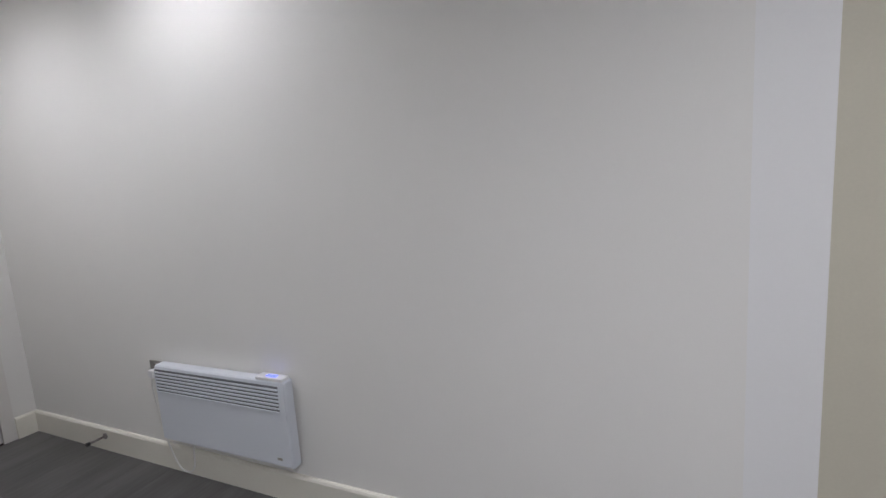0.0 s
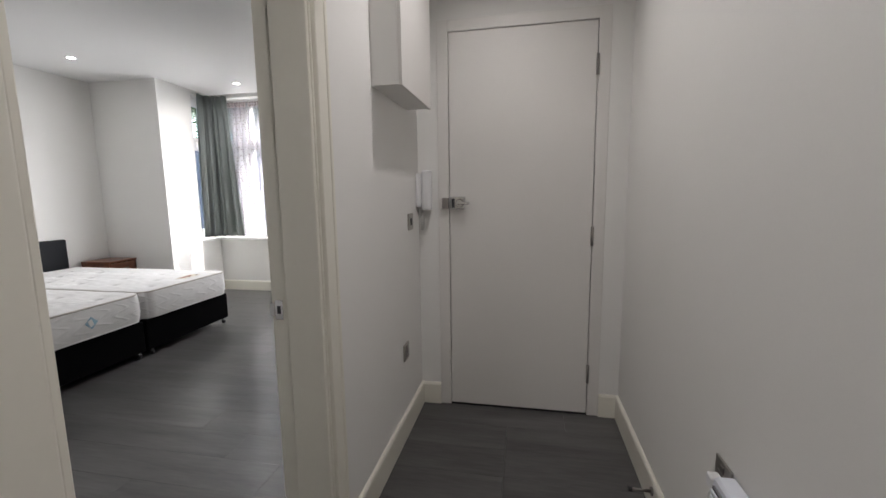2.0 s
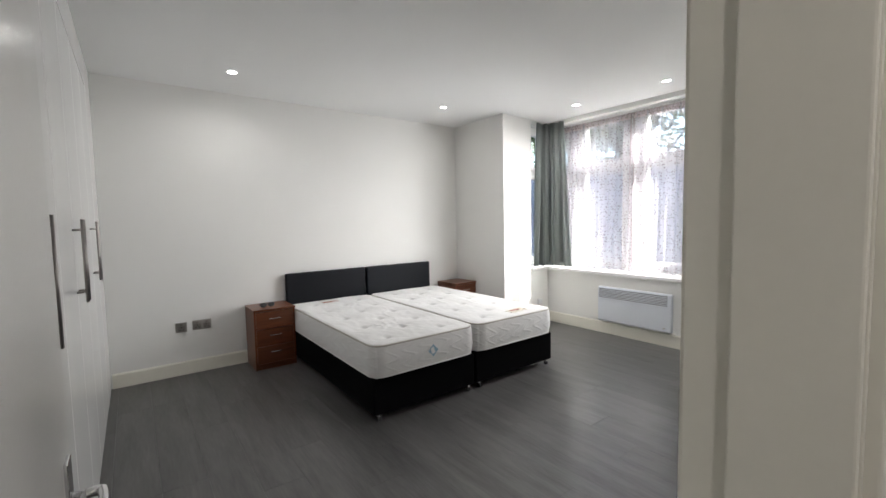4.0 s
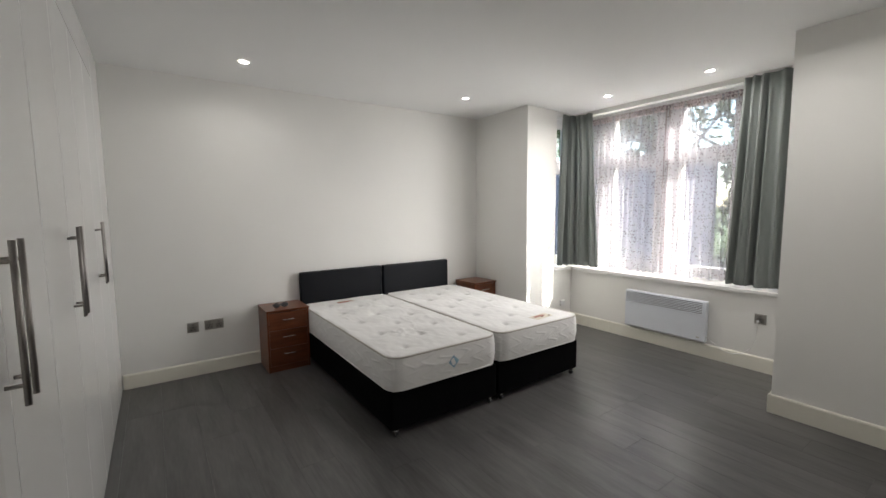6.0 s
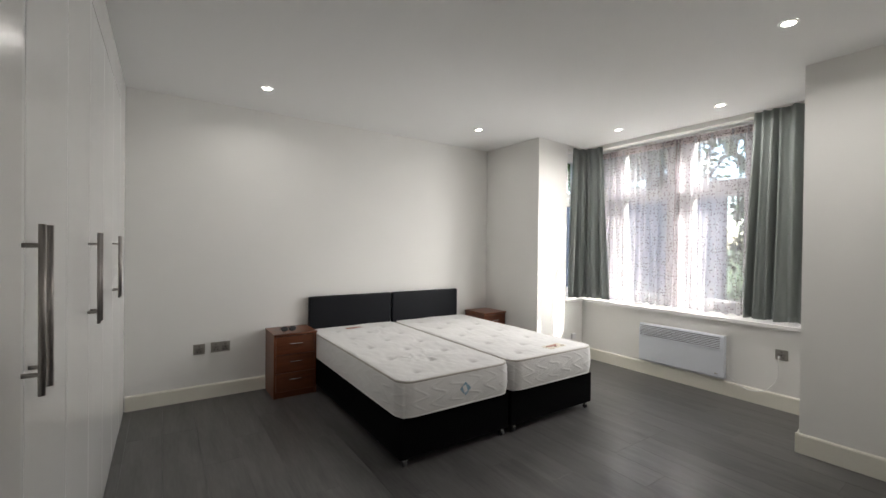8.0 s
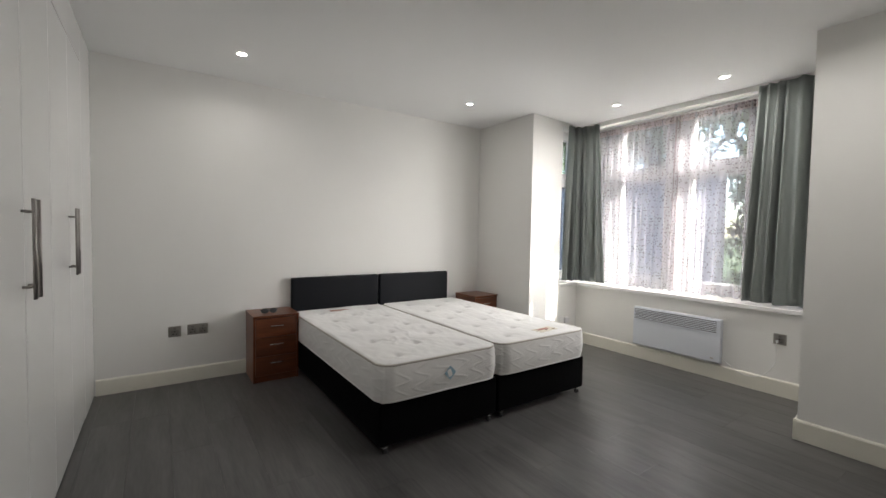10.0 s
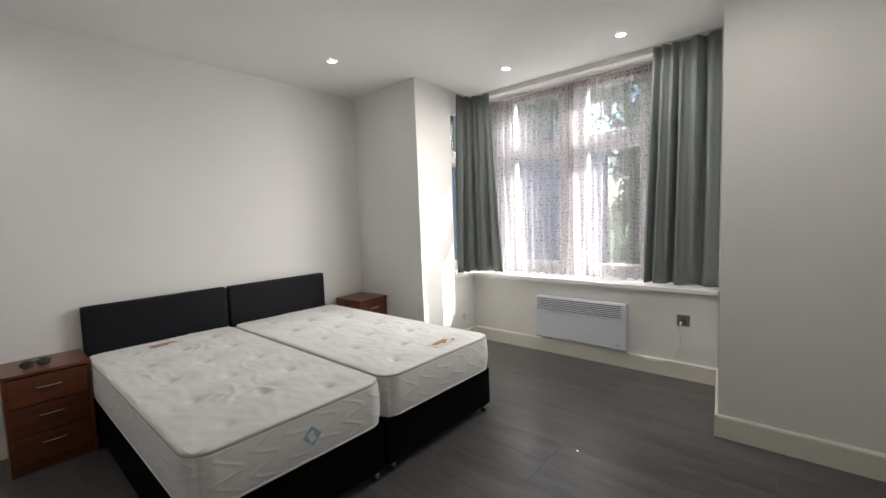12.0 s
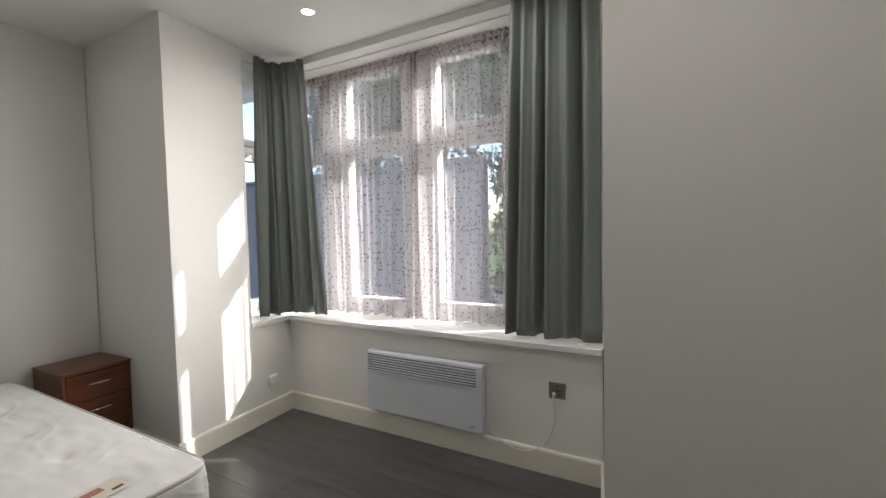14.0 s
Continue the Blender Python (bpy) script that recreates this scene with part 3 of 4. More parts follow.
def single_bed(x0, x1, y0, y1, seed, hb, creases=()):
    label = "black fabric single divan bed base on castors, with a black headboard"
    bed = thing("divan_bed", ((x0 + x1) / 2, (y0 + y1) / 2, 0), label, "bed", "two single beds side by side")
    part("base", box(x0 + 0.004, x1 - 0.004, y0 + 0.02, y1 - 0.01, 0.05, 0.292, 0.012, 3), DIVAN, bed, "black fabric divan base")
    for cx in (x0 + 0.05, x1 - 0.05):
        for cy in (y0 + 0.12, y1 - 0.035):
            c = part("castor", merge(rod((cx, cy, 0.025), (cx, cy, 0.055), 0.006), box(cx - 0.014, cx + 0.014, cy - 0.012, cy + 0.012, 0.030, 0.04, 0.003)), CHROME, bed, "small chrome castor")
            part("wheel", rod((cx - 0.011, cy, 0.0165), (cx + 0.011, cy, 0.0165), 0.0165, 14), DARKP, c)
    part("headboard", box(x0 + hb, x1 - 0.004, y0 - 0.075, y0 - 0.018, 0.32, 0.812, 0.014, 4), LEATHER, bed, "padded black faux-leather headboard")
    for cx in (x0 + 0.2, x1 - 0.2):
        part("strut", box(cx - 0.02, cx + 0.02, y0 - 0.018, y0 + 0.021, 0.1, 0.45), DARKP, bed)

    m = thing("mattress", ((x0 + x1) / 2, (y0 + y1) / 2, 0.293), "bare white tufted single mattress with grey piping, on the divan base", "mattress", "two bare mattresses")
    a, b, c, d = x0 + 0.002, x1 - 0.002, y0 + 0.004, y1 + 0.004
    part("cover", rounded_slab(a, b, c, d, 0.293, 0.515, 0.022, 0.09, 120, mattress_shape(seed, creases)), MATTR, m)
    part("piping", sweep(rim(a + 0.002, b - 0.002, c + 0.002, d - 0.002, 0.506, 0.09), 0.0065, 8, True), PIPING, m, "grey piped edge")
    part("piping", sweep(rim(a + 0.002, b - 0.002, c + 0.002, d - 0.002, 0.302, 0.09), 0.0065, 8, True), MATTR, m)
    return m


CREASES = [(0.03, 0.43, 0.15, 0.12, 0.007), (0.09, 0.48, 0.7, 0.08, 0.008), (-0.02, 0.50, 2.3, 0.07, 0.008), (0.16, 0.40, 0.3, 0.10, 0.006), (-0.13, 0.50, 2.9, 0.08, 0.004), (-0.05, -0.45, 1.1, 0.13, 0.003), (0.12, -0.62, 0.6, 0.10, 0.003)]
m1 = single_bed(-3.362, -2.497, -4.065, -2.262, 3, 0.004, CREASES)
m2 = single_bed(-4.278, -3.374, -4.065, -2.262, 8, 0.053)


def flat_patch(points, z):
    bm = bmesh.new()
    bm.faces.new([bm.verts.new((x, y, z)) for x, y in points])
    bmesh.ops.recalc_face_normals(bm, faces=bm.faces)
    bmesh.ops.solidify(bm, geom=bm.faces[:], thickness=0.0012)
    return bm


# printed and sewn labels
part("label_patch", flat_patch([(-2.80, -3.95), (-2.99, -3.95), (-2.99, -3.89), (-2.80, -3.89)], 0.5135), RED, m1, "faded red label with writing bars")
tag = part("label_patch", flat_patch([(-3.86, -2.445), (-4.07, -2.470), (-4.08, -2.375), (-3.87, -2.350)], 0.5135), mat("cream_label_cloth", (0.72, 0.66, 0.56), 0.85), m2, "cream sewn label with faded red and brown print")
part("red_bar", flat_patch([(-3.895, -2.428), (-4.02, -2.443), (-4.024, -2.412), (-3.899, -2.397)], 0.5152), RED, tag)
for bx in (-4.035, -3.955):
    part("print_bar", flat_patch([(bx, -2.398), (bx - 0.03, -2.402), (bx - 0.031, -2.390), (bx - 0.001, -2.386)], 0.5152), mat("brown_print", (0.16, 0.085, 0.05), 0.85), tag)
bm = box(-0.030, 0.030, -0.0015, 0.0015, -0.030, 0.030)
bmesh.ops.transform(bm, matrix=pose(-2.955, -2.2435, 0.405, 0, 45, 0), verts=bm.verts)
logo = part("logo_patch", bm, BLUE, m1, "faded blue diamond mark")
bm = box(-0.014, 0.014, -0.001, 0.001, -0.022, 0.022)
bmesh.ops.transform(bm, matrix=pose(-2.95, -2.2412, 0.405, 0, 20, 0), verts=bm.verts)
part("mark", bm, MATTR, logo)


# ---------------------------------------------------------------- bedside chests
def bedside(x0, x1, y0, y1, turn, label):
    """Three drawers, walnut veneer, front towards +y."""
    w, d, h = x1 - x0, y1 - y0, 0.548
    t = thing("bedside_chest", (0, 0, 0), label, "bedside table", "pair of bedside chests")
    part("body", merge(box(-w / 2, -w / 2 + 0.016, -d / 2, d / 2 - 0.002, 0.0, h - 0.016, 0.001), box(w / 2 - 0.016, w / 2, -d / 2, d / 2 - 0.002, 0.0, h - 0.016, 0.001), box(-w / 2 + 0.016, w / 2 - 0.016, -d / 2, -d / 2 + 0.01, 0.0, h - 0.016), box(-w / 2 + 0.016, w / 2 - 0.016, -d / 2 + 0.01, d / 2 - 0.02, 0.05, 0.066)), WALNUT, t)
    part("top", box(-w / 2 - 0.004, w / 2 + 0.004, -d / 2, d / 2 + 0.010, h - 0.016, h, 0.002), WALNUT, t)
    part("plinth", box(-w / 2 + 0.016, w / 2 - 0.016, d / 2 - 0.03, d / 2 - 0.012, 0.0, 0.05), WALNUT, t)
    for i in range(3):
        z0 = 0.056 + i * 0.157
        dr = part("drawer", box(-w / 2 + 0.018, w / 2 - 0.018, d / 2 - 0.02, d / 2 - 0.001, z0, z0 + 0.152, 0.0015), WALNUT, t)
        hz = z0 + 0.102 - 0.006 * i
        part("handle", sweep(spline([(-0.05, d / 2, hz), (-0.046, d / 2 + 0.018, hz), (0, d / 2 + 0.022, hz), (0.046, d / 2 + 0.018, hz), (0.05, d / 2, hz)], 5), 0.004), CHROME, dr, "slim chrome bow handle")
    t.matrix_basis = pose((x0 + x1) / 2, (y0 + y1) / 2, 0, 0, 0, turn)
    return t


bedside(-2.486, -2.13, -4.15, -3.81, 0, "walnut veneer three-drawer bedside chest holding sunglasses")
bedside(-4.715, -4.385, -4.14, -3.79, 2, "walnut veneer bedside chest in the alcove beside the bed")

# sunglasses on the chest
shades = thing("sunglasses", (-2.27, -3.93, 0.548), "dark folded sunglasses lying on the bedside chest", "sunglasses")
for dx in (-0.034, 0.034):
    bm = bmesh.new()
    bmesh.ops.create_uvsphere(bm, u_segments=16, v_segments=8, radius=1.0, matrix=pose(-2.27 + dx, -3.905, 0.570, 18) @ Matrix.Diagonal((0.030, 0.006, 0.022, 1)))
    for f in bm.faces:
        f.smooth = True
    part("lens", bm, DARKP, shades)
part("bridge", sweep(spline([(-2.28, -3.905, 0.578), (-2.27, -3.902, 0.582), (-2.26, -3.905, 0.578)], 4), 0.003), DARKP, shades)
for s in (-1, 1):
    part("temple", sweep(spline([(-2.27 + s * 0.064, -3.905, 0.578), (-2.27 + s * 0.060, -3.93, 0.570), (-2.27 + s * 0.0, -3.955, 0.558), (-2.27 - s * 0.04, -3.96, 0.553)], 5), 0.003), DARKP, shades)


# ---------------------------------------------------------------- convector heaters
def heater(label, lit, W, Hh):
    """A panel convector W wide and Hh high, its back on y = 0, facing -y, left bottom corner at the origin."""
    D = 0.062
    t = thing("convector_heater", (0, 0, 0), label, "heater", "panel convector heaters")
    side = [(-0.012, 0.0), (-D + 0.012, 0.0), (-D, 0.012), (-D, Hh - 0.05), (-D + 0.006, Hh - 0.006), (-D + 0.014, Hh), (-0.012, Hh)]
    bm = bmesh.new()
    a = [bm.verts.new((0.0, y, z)) for y, z in side]
    b = [bm.verts.new((W, y, z)) for y, z in side]
    k = len(side)
    bm.faces.new(a), bm.faces.new(b)
    for i in range(k):
        bm.faces.new((a[i], a[(i + 1) % k], b[(i + 1) % k], b[i]))
    bmesh.ops.recalc_face_normals(bm, faces=bm.faces)
    bmesh.ops.bevel(bm, geom=[e for e in bm.edges if abs(e.verts[0].co.x - e.verts[1].co.x) < 1e-5], offset=0.004, segments=2, affect="EDGES")
    part("body", bm, HEATW, t)
    for i in range(7):
        z = Hh - 0.022 - i * 0.0155
        # shade inside the slots put into colour: dark strips laid on the front
        part("dark_strip", box(0.012, W - 0.034, -D - 0.0008, -D + 0.004, z - 0.0038, z + 0.0038), SLOTSHADE, t)
        part("louvre", box(0.012, W - 0.034, -D - 0.0050, -D + 0.002, z - 0.0118, z - 0.0040, 0.0014), HEATW, t)
    part("bracket", box(0.1, 0.14, -0.013, 0.0, 0.05, Hh - 0.04), HEATW, t)
    part("bracket", box(W - 0.14, W - 0.1, -0.013, 0.0, 0.05, Hh - 0.04), HEATW, t)
    if not lit:
        part("badge", box(W - 0.075, W - 0.05, -D - 0.001, -D + 0.001, 0.035, 0.045), PLATE, t, "small grey badge")
        return t
    c = part("control_panel", box(W - 0.15, W - 0.012, -D + 0.006, -0.012, Hh - 0.001, Hh + 0.012, 0.003, 2), WHITEP, t)
    part("display", box(W - 0.105, W - 0.055, -D + 0.018, -0.026, Hh + 0.0122, Hh + 0.0132), DISPLAY, c, "blue lit display")
    part("badge", box(W - 0.075, W - 0.05, -D - 0.001, -D + 0.001, 0.035, 0.045), PLATE, t, "small grey badge")
    return t


h_hall = heater("white panel convector heater on the hall wall, blue display lit", True, 0.768, 0.365)
h_hall.matrix_basis = pose(-1.80, 1.1095, 0.187)
h_bay = heater("pale grey-white convector heater below the bay window sill", False, 0.795, 0.385)
h_bay.matrix_basis = pose(-5.5595, -2.59, 0.150, 0, 0, 90)


# ---------------------------------------------------------------- sockets and switches
def plate(name, label, m, double=False, kind="socket"):
    """A faceplate in its own space: back on y = 0, facing -y, centred."""
    w = 0.146 if double else 0.086
    t = thing(name, (0, 0, 0), label, kind)
    part("faceplate", box(-w / 2, w / 2, -0.007, 0.0, -0.043, 0.043, 0.003, 2), PLATE, t, "brushed nickel plate")
    for cx in ((-0.036, 0.036) if double else (0.0,)):
        if kind == "socket":
            ins = part("insert", box(cx - 0.026, cx + 0.026, -0.0082, -0.006, -0.032, 0.010, 0.001), STEEL, t)
            part("pin_holes", merge(box(cx - 0.003, cx + 0.003, -0.0088, -0.007, -0.006, 0.004), box(cx - 0.015, cx - 0.007, -0.0088, -0.007, -0.024, -0.018), box(cx + 0.007, cx + 0.015, -0.0088, -0.007, -0.024, -0.018)), DARKP, ins)
            part("rocker", box(cx - 0.009, cx + 0.009, -0.0105, -0.006, 0.014, 0.032, 0.001), STEEL, t)
        else:
            part("rocker", box(cx - 0.012, cx + 0.012, -0.0105, -0.006, -0.018, 0.018, 0.001), DARKP, t)
    t.matrix_basis = m
    return t


plate("wall_socket", "single brushed nickel wall outlet near the bed", pose(-1.611, -4.1597, 0.420, 0, 0, 180))
plate("wall_socket", "double brushed nickel wall socket near the bed", pose(-1.770, -4.1597, 0.424, 0, 0, 180), True)
plate("fused_outlet", "single brushed nickel outlet feeding the bay heater", pose(-5.5597, -1.398, 0.451, 0, 0, 90))
plate("wall_socket", "double brushed nickel socket low on the bedroom wall", pose(-4.505, YB - 0.0003, 0.41), True)
plate("wall_socket", "single brushed nickel socket low on the hall wall", pose(-2.726, 0.0103, 0.438, 0, 0, 180))
plate("light_switch", "brushed nickel light switch on the hall wall", pose(-2.862, 0.0103, 1.09, 0, 0, 180), False, "switch")
plate("fused_outlet", "single brushed nickel outlet beside the hall heater", pose(-1.868, 1.1097, 0.502))

# heater cables
cable = thing("heater_cable", (-5.55, -1.5, 0.2), "thin white heater cable looping below the outlet", "cable")
part("flex", sweep(spline([(-5.546, -1.413, 0.43), (-5.535, -1.415, 0.40), (-5.536, -1.42, 0.25), (-5.532, -1.50, 0.135), (-5.53, -1.62, 0.105), (-5.53, -1.73, 0.155), (-5.53, -1.795, 0.20)], 10), 0.0035), CABLE, cable)
part("grommet", box(-5.552, -5.540, -1.421, -1.405, 0.422, 0.440, 0.003, 2), WHITEP, cable, "white cable grip")
cable = thing("heater_cable", (-1.75, 1.08, 0.2), "thin white heater cable hanging to the skirting", "cable")
part("flex", sweep(spline([(-1.868, 1.085, 0.475), (-1.872, 1.075, 0.44), (-1.875, 1.085, 0.32), (-1.84, 1.078, 0.20), (-1.77, 1.07, 0.07), (-1.71, 1.065, 0.035), (-1.655, 1.07, 0.06), (-1.64, 1.075, 0.19)], 10), 0.0035), CABLE, cable)

part("plug", box(-1.886, -1.851, 1.072, 1.101, 0.470, 0.508, 0.006, 3), WHITEP, cable, "white plug top")

# small white outlet box on the bay's return
phone = thing("telephone_outlet", (-5.38, -3.34, 0.27), "small white telephone outlet box above the skirting", "socket")
part("casing", box(-5.415, -5.345, -3.344, -3.318, 0.235, 0.30, 0.004, 2), WHITEP, phone)

# door stop on the hall skirting
stop = thing("door_stop", (-2.36, 1.09, 0.08), "chrome door stop with a black rubber tip on the skirting", "door stop")
part("rose", rod((-2.36, 1.094, 0.085), (-2.36, 1.088, 0.085), 0.016, 16), STEEL, stop)
part("stem", rod((-2.36, 1.089, 0.085), (-2.36, 1.02, 0.085), 0.006), STEEL, stop)
part("tip", rod((-2.36, 1.02, 0.085), (-2.36, 1.005, 0.085), 0.010), DARKP, stop)

# ---------------------------------------------------------------- meter cupboard and entry phone in the hall
cup = thing("boxed_cupboard", (-2.61, 0.07, 1.65), "white boxed-in cupboard high on the hall wall", "cupboard")
part("body", box(-2.858, -2.366, 0.0105, 0.120, 1.650, H - 0.001, 0.001), WALL, cup)
part("front", box(-2.860, -2.364, 0.121, 0.135, 1.647, H - 0.001, 0.0015), DOORP, cup)
phone = thing("entry_phone", (-2.985, 0.02, 1.27), "white entry phone handset with a coiled cord on the hall wall", "intercom")
part("base", box(-3.016, -2.954, 0.0105, 0.040, 1.178, 1.362, 0.010, 3), WHITEP, phone)
grip = box(-3.017, -2.953, 0.041, 0.086, 1.160, 1.378, 0.016, 4)
for v in grip.verts:
    swell = abs((v.co.z - 1.269) / 0.109) ** 3
    v.co.y += 0.010 * swell if v.co.y > 0.06 else 0.0
    v.co.x = -2.985 + (v.co.x + 2.985) * (0.84 + 0.16 * swell)
for f in grip.faces:
    f.smooth = True
part("handset", grip, WHITEP, phone, "smooth white handset")
coil = []
for i in range(161):
    u = i / 160
    c = Vector((-2.985 + 0.022 * math.sin(u * math.pi * 2), 0.04, 1.158 - 0.105 * math.sin(u * math.pi)))
    ang = u * 2 * math.pi * 20
    coil.append(c + Vector((0.006 * math.cos(ang), 0.006 * math.sin(ang), 0)))
part("cord", sweep(coil, 0.0022, 6), mat("grey_cord", (0.5, 0.49, 0.47), 0.5), phone)
phone.location.x -= 0.034
phone.location.z -= 0.018

# ---------------------------------------------------------------- bay window, sill and cloth
sill = merge(box(-5.88, -5.522, -3.62, -1.174, 0.662, 0.697, 0.006, 3), box(-5.54, -5.225, -3.62, -3.318, 0.662, 0.697, 0.006, 3))
setting("window_sill_bay", sill, SILLP, "deep glossy white window sill with sun on it")


def window(name, y0, y1, z0, z1, mullions, transom, m, label):
    """Framed window in its own space: width along y, glass near x = 0."""
    w = tagged(new(name), label, "window", kind="structure")
    f, half, s, rail = 0.055, 0.06, 0.08, 0.05
    part("window_frame", merge(box(-0.035, 0.035, y0, y0 + f, z0, z1, 0.004), box(-0.035, 0.035, y1 - f, y1, z0, z1, 0.004), box(-0.035, 0.035, y0 + f, y1 - f, z0, z0 + f, 0.004), box(-0.035, 0.035, y0 + f, y1 - f, z1 - f, z1, 0.004)), UPVC, w)
    cols = [y0 + f] + [e for c in mullions for e in (c - half, c + half)] + [y1 - f]
    for c in mullions:
        part("mullion", box(-0.035, 0.035, c - half, c + half, z0 + f, z1 - f, 0.004), UPVC, w)
    for a, b in zip(cols[::2], cols[1::2]):
        part("transom", box(-0.035, 0.035, a, b, transom - 0.03, transom + 0.03, 0.004), UPVC, w)
        for c, d in ((z0 + f, transom - 0.03), (transom + 0.03, z1 - f)):
            sash = part("sash", merge(box(-0.03, 0.045, a + 0.001, a + s, c + 0.001, d - 0.001, 0.004), box(-0.03, 0.045, b - s, b - 0.001, c + 0.001, d - 0.001, 0.004), box(-0.03, 0.045, a + s, b - s, c + 0.001, c + rail, 0.004), box(-0.03, 0.045, a + s, b - s, d - rail, d - 0.001, 0.004)), UPVC, w)
            g = part("pane", box(-0.004, 0.004, a + s - 0.004, b - s + 0.004, c + rail - 0.004, d - rail + 0.004), GLASS, sash)
            g.visible_shadow = False
    w.matrix_basis = m
    return w


window("window_1", -3.62, -1.19, 0.70, 2.498, (-3.14, -2.38, -1.65), 1.91, pose(-5.905, 0, 0), "white framed bay window with transom and top lights")
window("window_2", -0.30, 0.30, 0.70, 2.498, (), 1.91, pose(-5.55, -3.66, 0, 0, 0, 90), "narrow white framed side window of the bay")
setting("wall_bay_corner", box(-5.98, -5.862, -3.8, -3.622, 0.66, H), UPVC, "white corner post of the bay")


def cloth(path_top, path_bottom, z0, z1, pleats, depth, material, name, parent, cols=220, rows=26, thick=0.003, flare=1.0, scallop=0.0, seed=1):
    """Hanging pleated cloth between a top and a bottom plan line."""
    rnd = random.Random(seed)
    tops, bots = spline([(*p, 0) for p in path_top], 30), spline([(*p, 0) for p in path_bottom], 30)
    ph = [rnd.uniform(0, 6.28) for _ in range(4)]

    def at(line, u):
        f = u * (len(line) - 1)
        i = min(int(f), len(line) - 2)
        p = line[i].lerp(line[i + 1], f - i)
        d = (line[i + 1] - line[i]).normalized()
        return p, Vector((-d.y, d.x, 0))

    bm = bmesh.new()
    uvl = bm.loops.layers.uv.new("UVMap")
    width = sum((b - a).length for a, b in zip(tops, tops[1:])) * 1.4
    grid = []
    for r in range(rows + 1):
        w = r / rows
        row = []
        for c in range(cols + 1):
            u = c / cols
            pt, nt_ = at(tops, u)
            pb, nb = at(bots, u)
            p = pt.lerp(pb, w)
            n = nt_.lerp(nb, w)
            uu = u + 0.03 * math.sin(7 * u + ph[0]) + 0.012 * math.sin(9 * u + ph[3]) * w + 0.014 * math.sin(19 * u + ph[1])
            k = math.sin(2 * math.pi * pleats * uu + ph[2])
            k2 = math.sin(2 * math.pi * pleats * 0.5 * uu + ph[3] + 1.1 * w)
            amp = depth * (0.5 + 0.5 * min(1, w * 2.2) * flare) * (0.8 + 0.45 * noise.noise(Vector((u * 6, w * 1.2, seed * 3.7))))
            p = p + n * amp * ((0.8 - 0.35 * w) * k + (0.25 + 0.55 * w) * k2 + 0.15 * math.sin(4 * math.pi * pleats * uu))
            z = z1 + (z0 - z1) * w - (scallop * abs(math.sin(math.pi * pleats * 1.0 * u)) if r == rows else 0) + (0.004 * math.sin(1.3 * math.pi * pleats * uu + ph[1]) if r in (0, rows) else 0)
            row.append((bm.verts.new((p.x, p.y, z)), (u * width, z)))
        grid.append(row)
    for a, b in zip(grid, grid[1:]):
        for c in range(cols):
            q = (a[c], a[c + 1], b[c + 1], b[c])
            f = bm.faces.new([v for v, _ in q])
            f.smooth = True
            for lp, (_, uvw) in zip(f.loops, q):
                lp[uvl].uv = uvw
    ob = part(name, bm, material, parent)
    if thick:
        s = ob.modifiers.new("thickness", "SOLIDIFY")
        s.thickness = thick
    return ob


cl = thing("curtain", (-5.5, -3.3, 0.71), "gathered sage green curtain hanging beside the bay window", "curtain", "pair of sage curtains")
cloth([(-5.31, -3.30), (-5.42, -3.32), (-5.49, -3.24), (-5.51, -3.06)], [(-5.33, -3.35), (-5.45, -3.36), (-5.56, -3.26), (-5.59, -3.00)], 0.718, 2.468, 7.5, 0.046, CURT, "drape", cl, seed=2)
cr = thing("curtain", (-5.63, -1.4, 0.71), "gathered sage green curtain standing on the sill", "curtain", "pair of sage curtains")
cloth([(-5.50, -1.59), (-5.505, -1.40), (-5.50, -1.175)], [(-5.58, -1.68), (-5.585, -1.45), (-5.58, -1.18)], 0.718, 2.468, 5.6, 0.05, CURT, "drape", cr, seed=5)
rail = thing("curtain_rail", (-5.66, -2.3, 2.42), "white curtain track fixed under the lintel", "curtain rail")
part("track", sweep(spline([(-5.30, -3.39, 2.452), (-5.47, -3.41, 2.452), (-5.62, -3.30, 2.452), (-5.66, -3.0, 2.452), (-5.66, -2.2, 2.452), (-5.65, -1.21, 2.452)], 12), 0.006), WHITEP, rail)
n1 = thing("net_curtain", (-5.78, -2.8, 0.70), "sheer white net curtain printed with grey leaves", "net curtain", "pair of leaf nets")
cloth([(-5.78, -3.42), (-5.775, -2.33)], [(-5.78, -3.42), (-5.765, -2.34)], 0.712, 2.44, 13, 0.036, NET, "sheer", n1, 260, 24, 0.0, 1.0, 0.012, 7)
n2 = thing("net_curtain", (-5.78, -1.8, 0.70), "sheer white net curtain printed with grey leaves", "net curtain", "pair of leaf nets")
cloth([(-5.775, -2.36), (-5.78, -1.25)], [(-5.765, -2.37), (-5.78, -1.25)], 0.712, 2.44, 13, 0.036, NET, "sheer", n2, 260, 24, 0.0, 1.0, 0.012, 9)
for t_, a, b, sd in ((n1, -3.42, -2.33, 11), (n2, -2.36, -1.25, 12)):
    cloth([(-5.765, a), (-5.765, b)], [(-5.765, a), (-5.765, b)], 2.38, 2.448, 40, 0.008, NETHEAD, "heading", t_, 260, 4, 0.0, 1.0, 0.0, sd)
cloth([(-5.762, -2.375), (-5.762, -2.325)], [(-5.752, -2.385), (-5.752, -2.335)], 0.715, 2.44, 2, 0.006, NETHEM, "hem", n1, 24, 30, 0.0, 1.0, 0.0, 3)
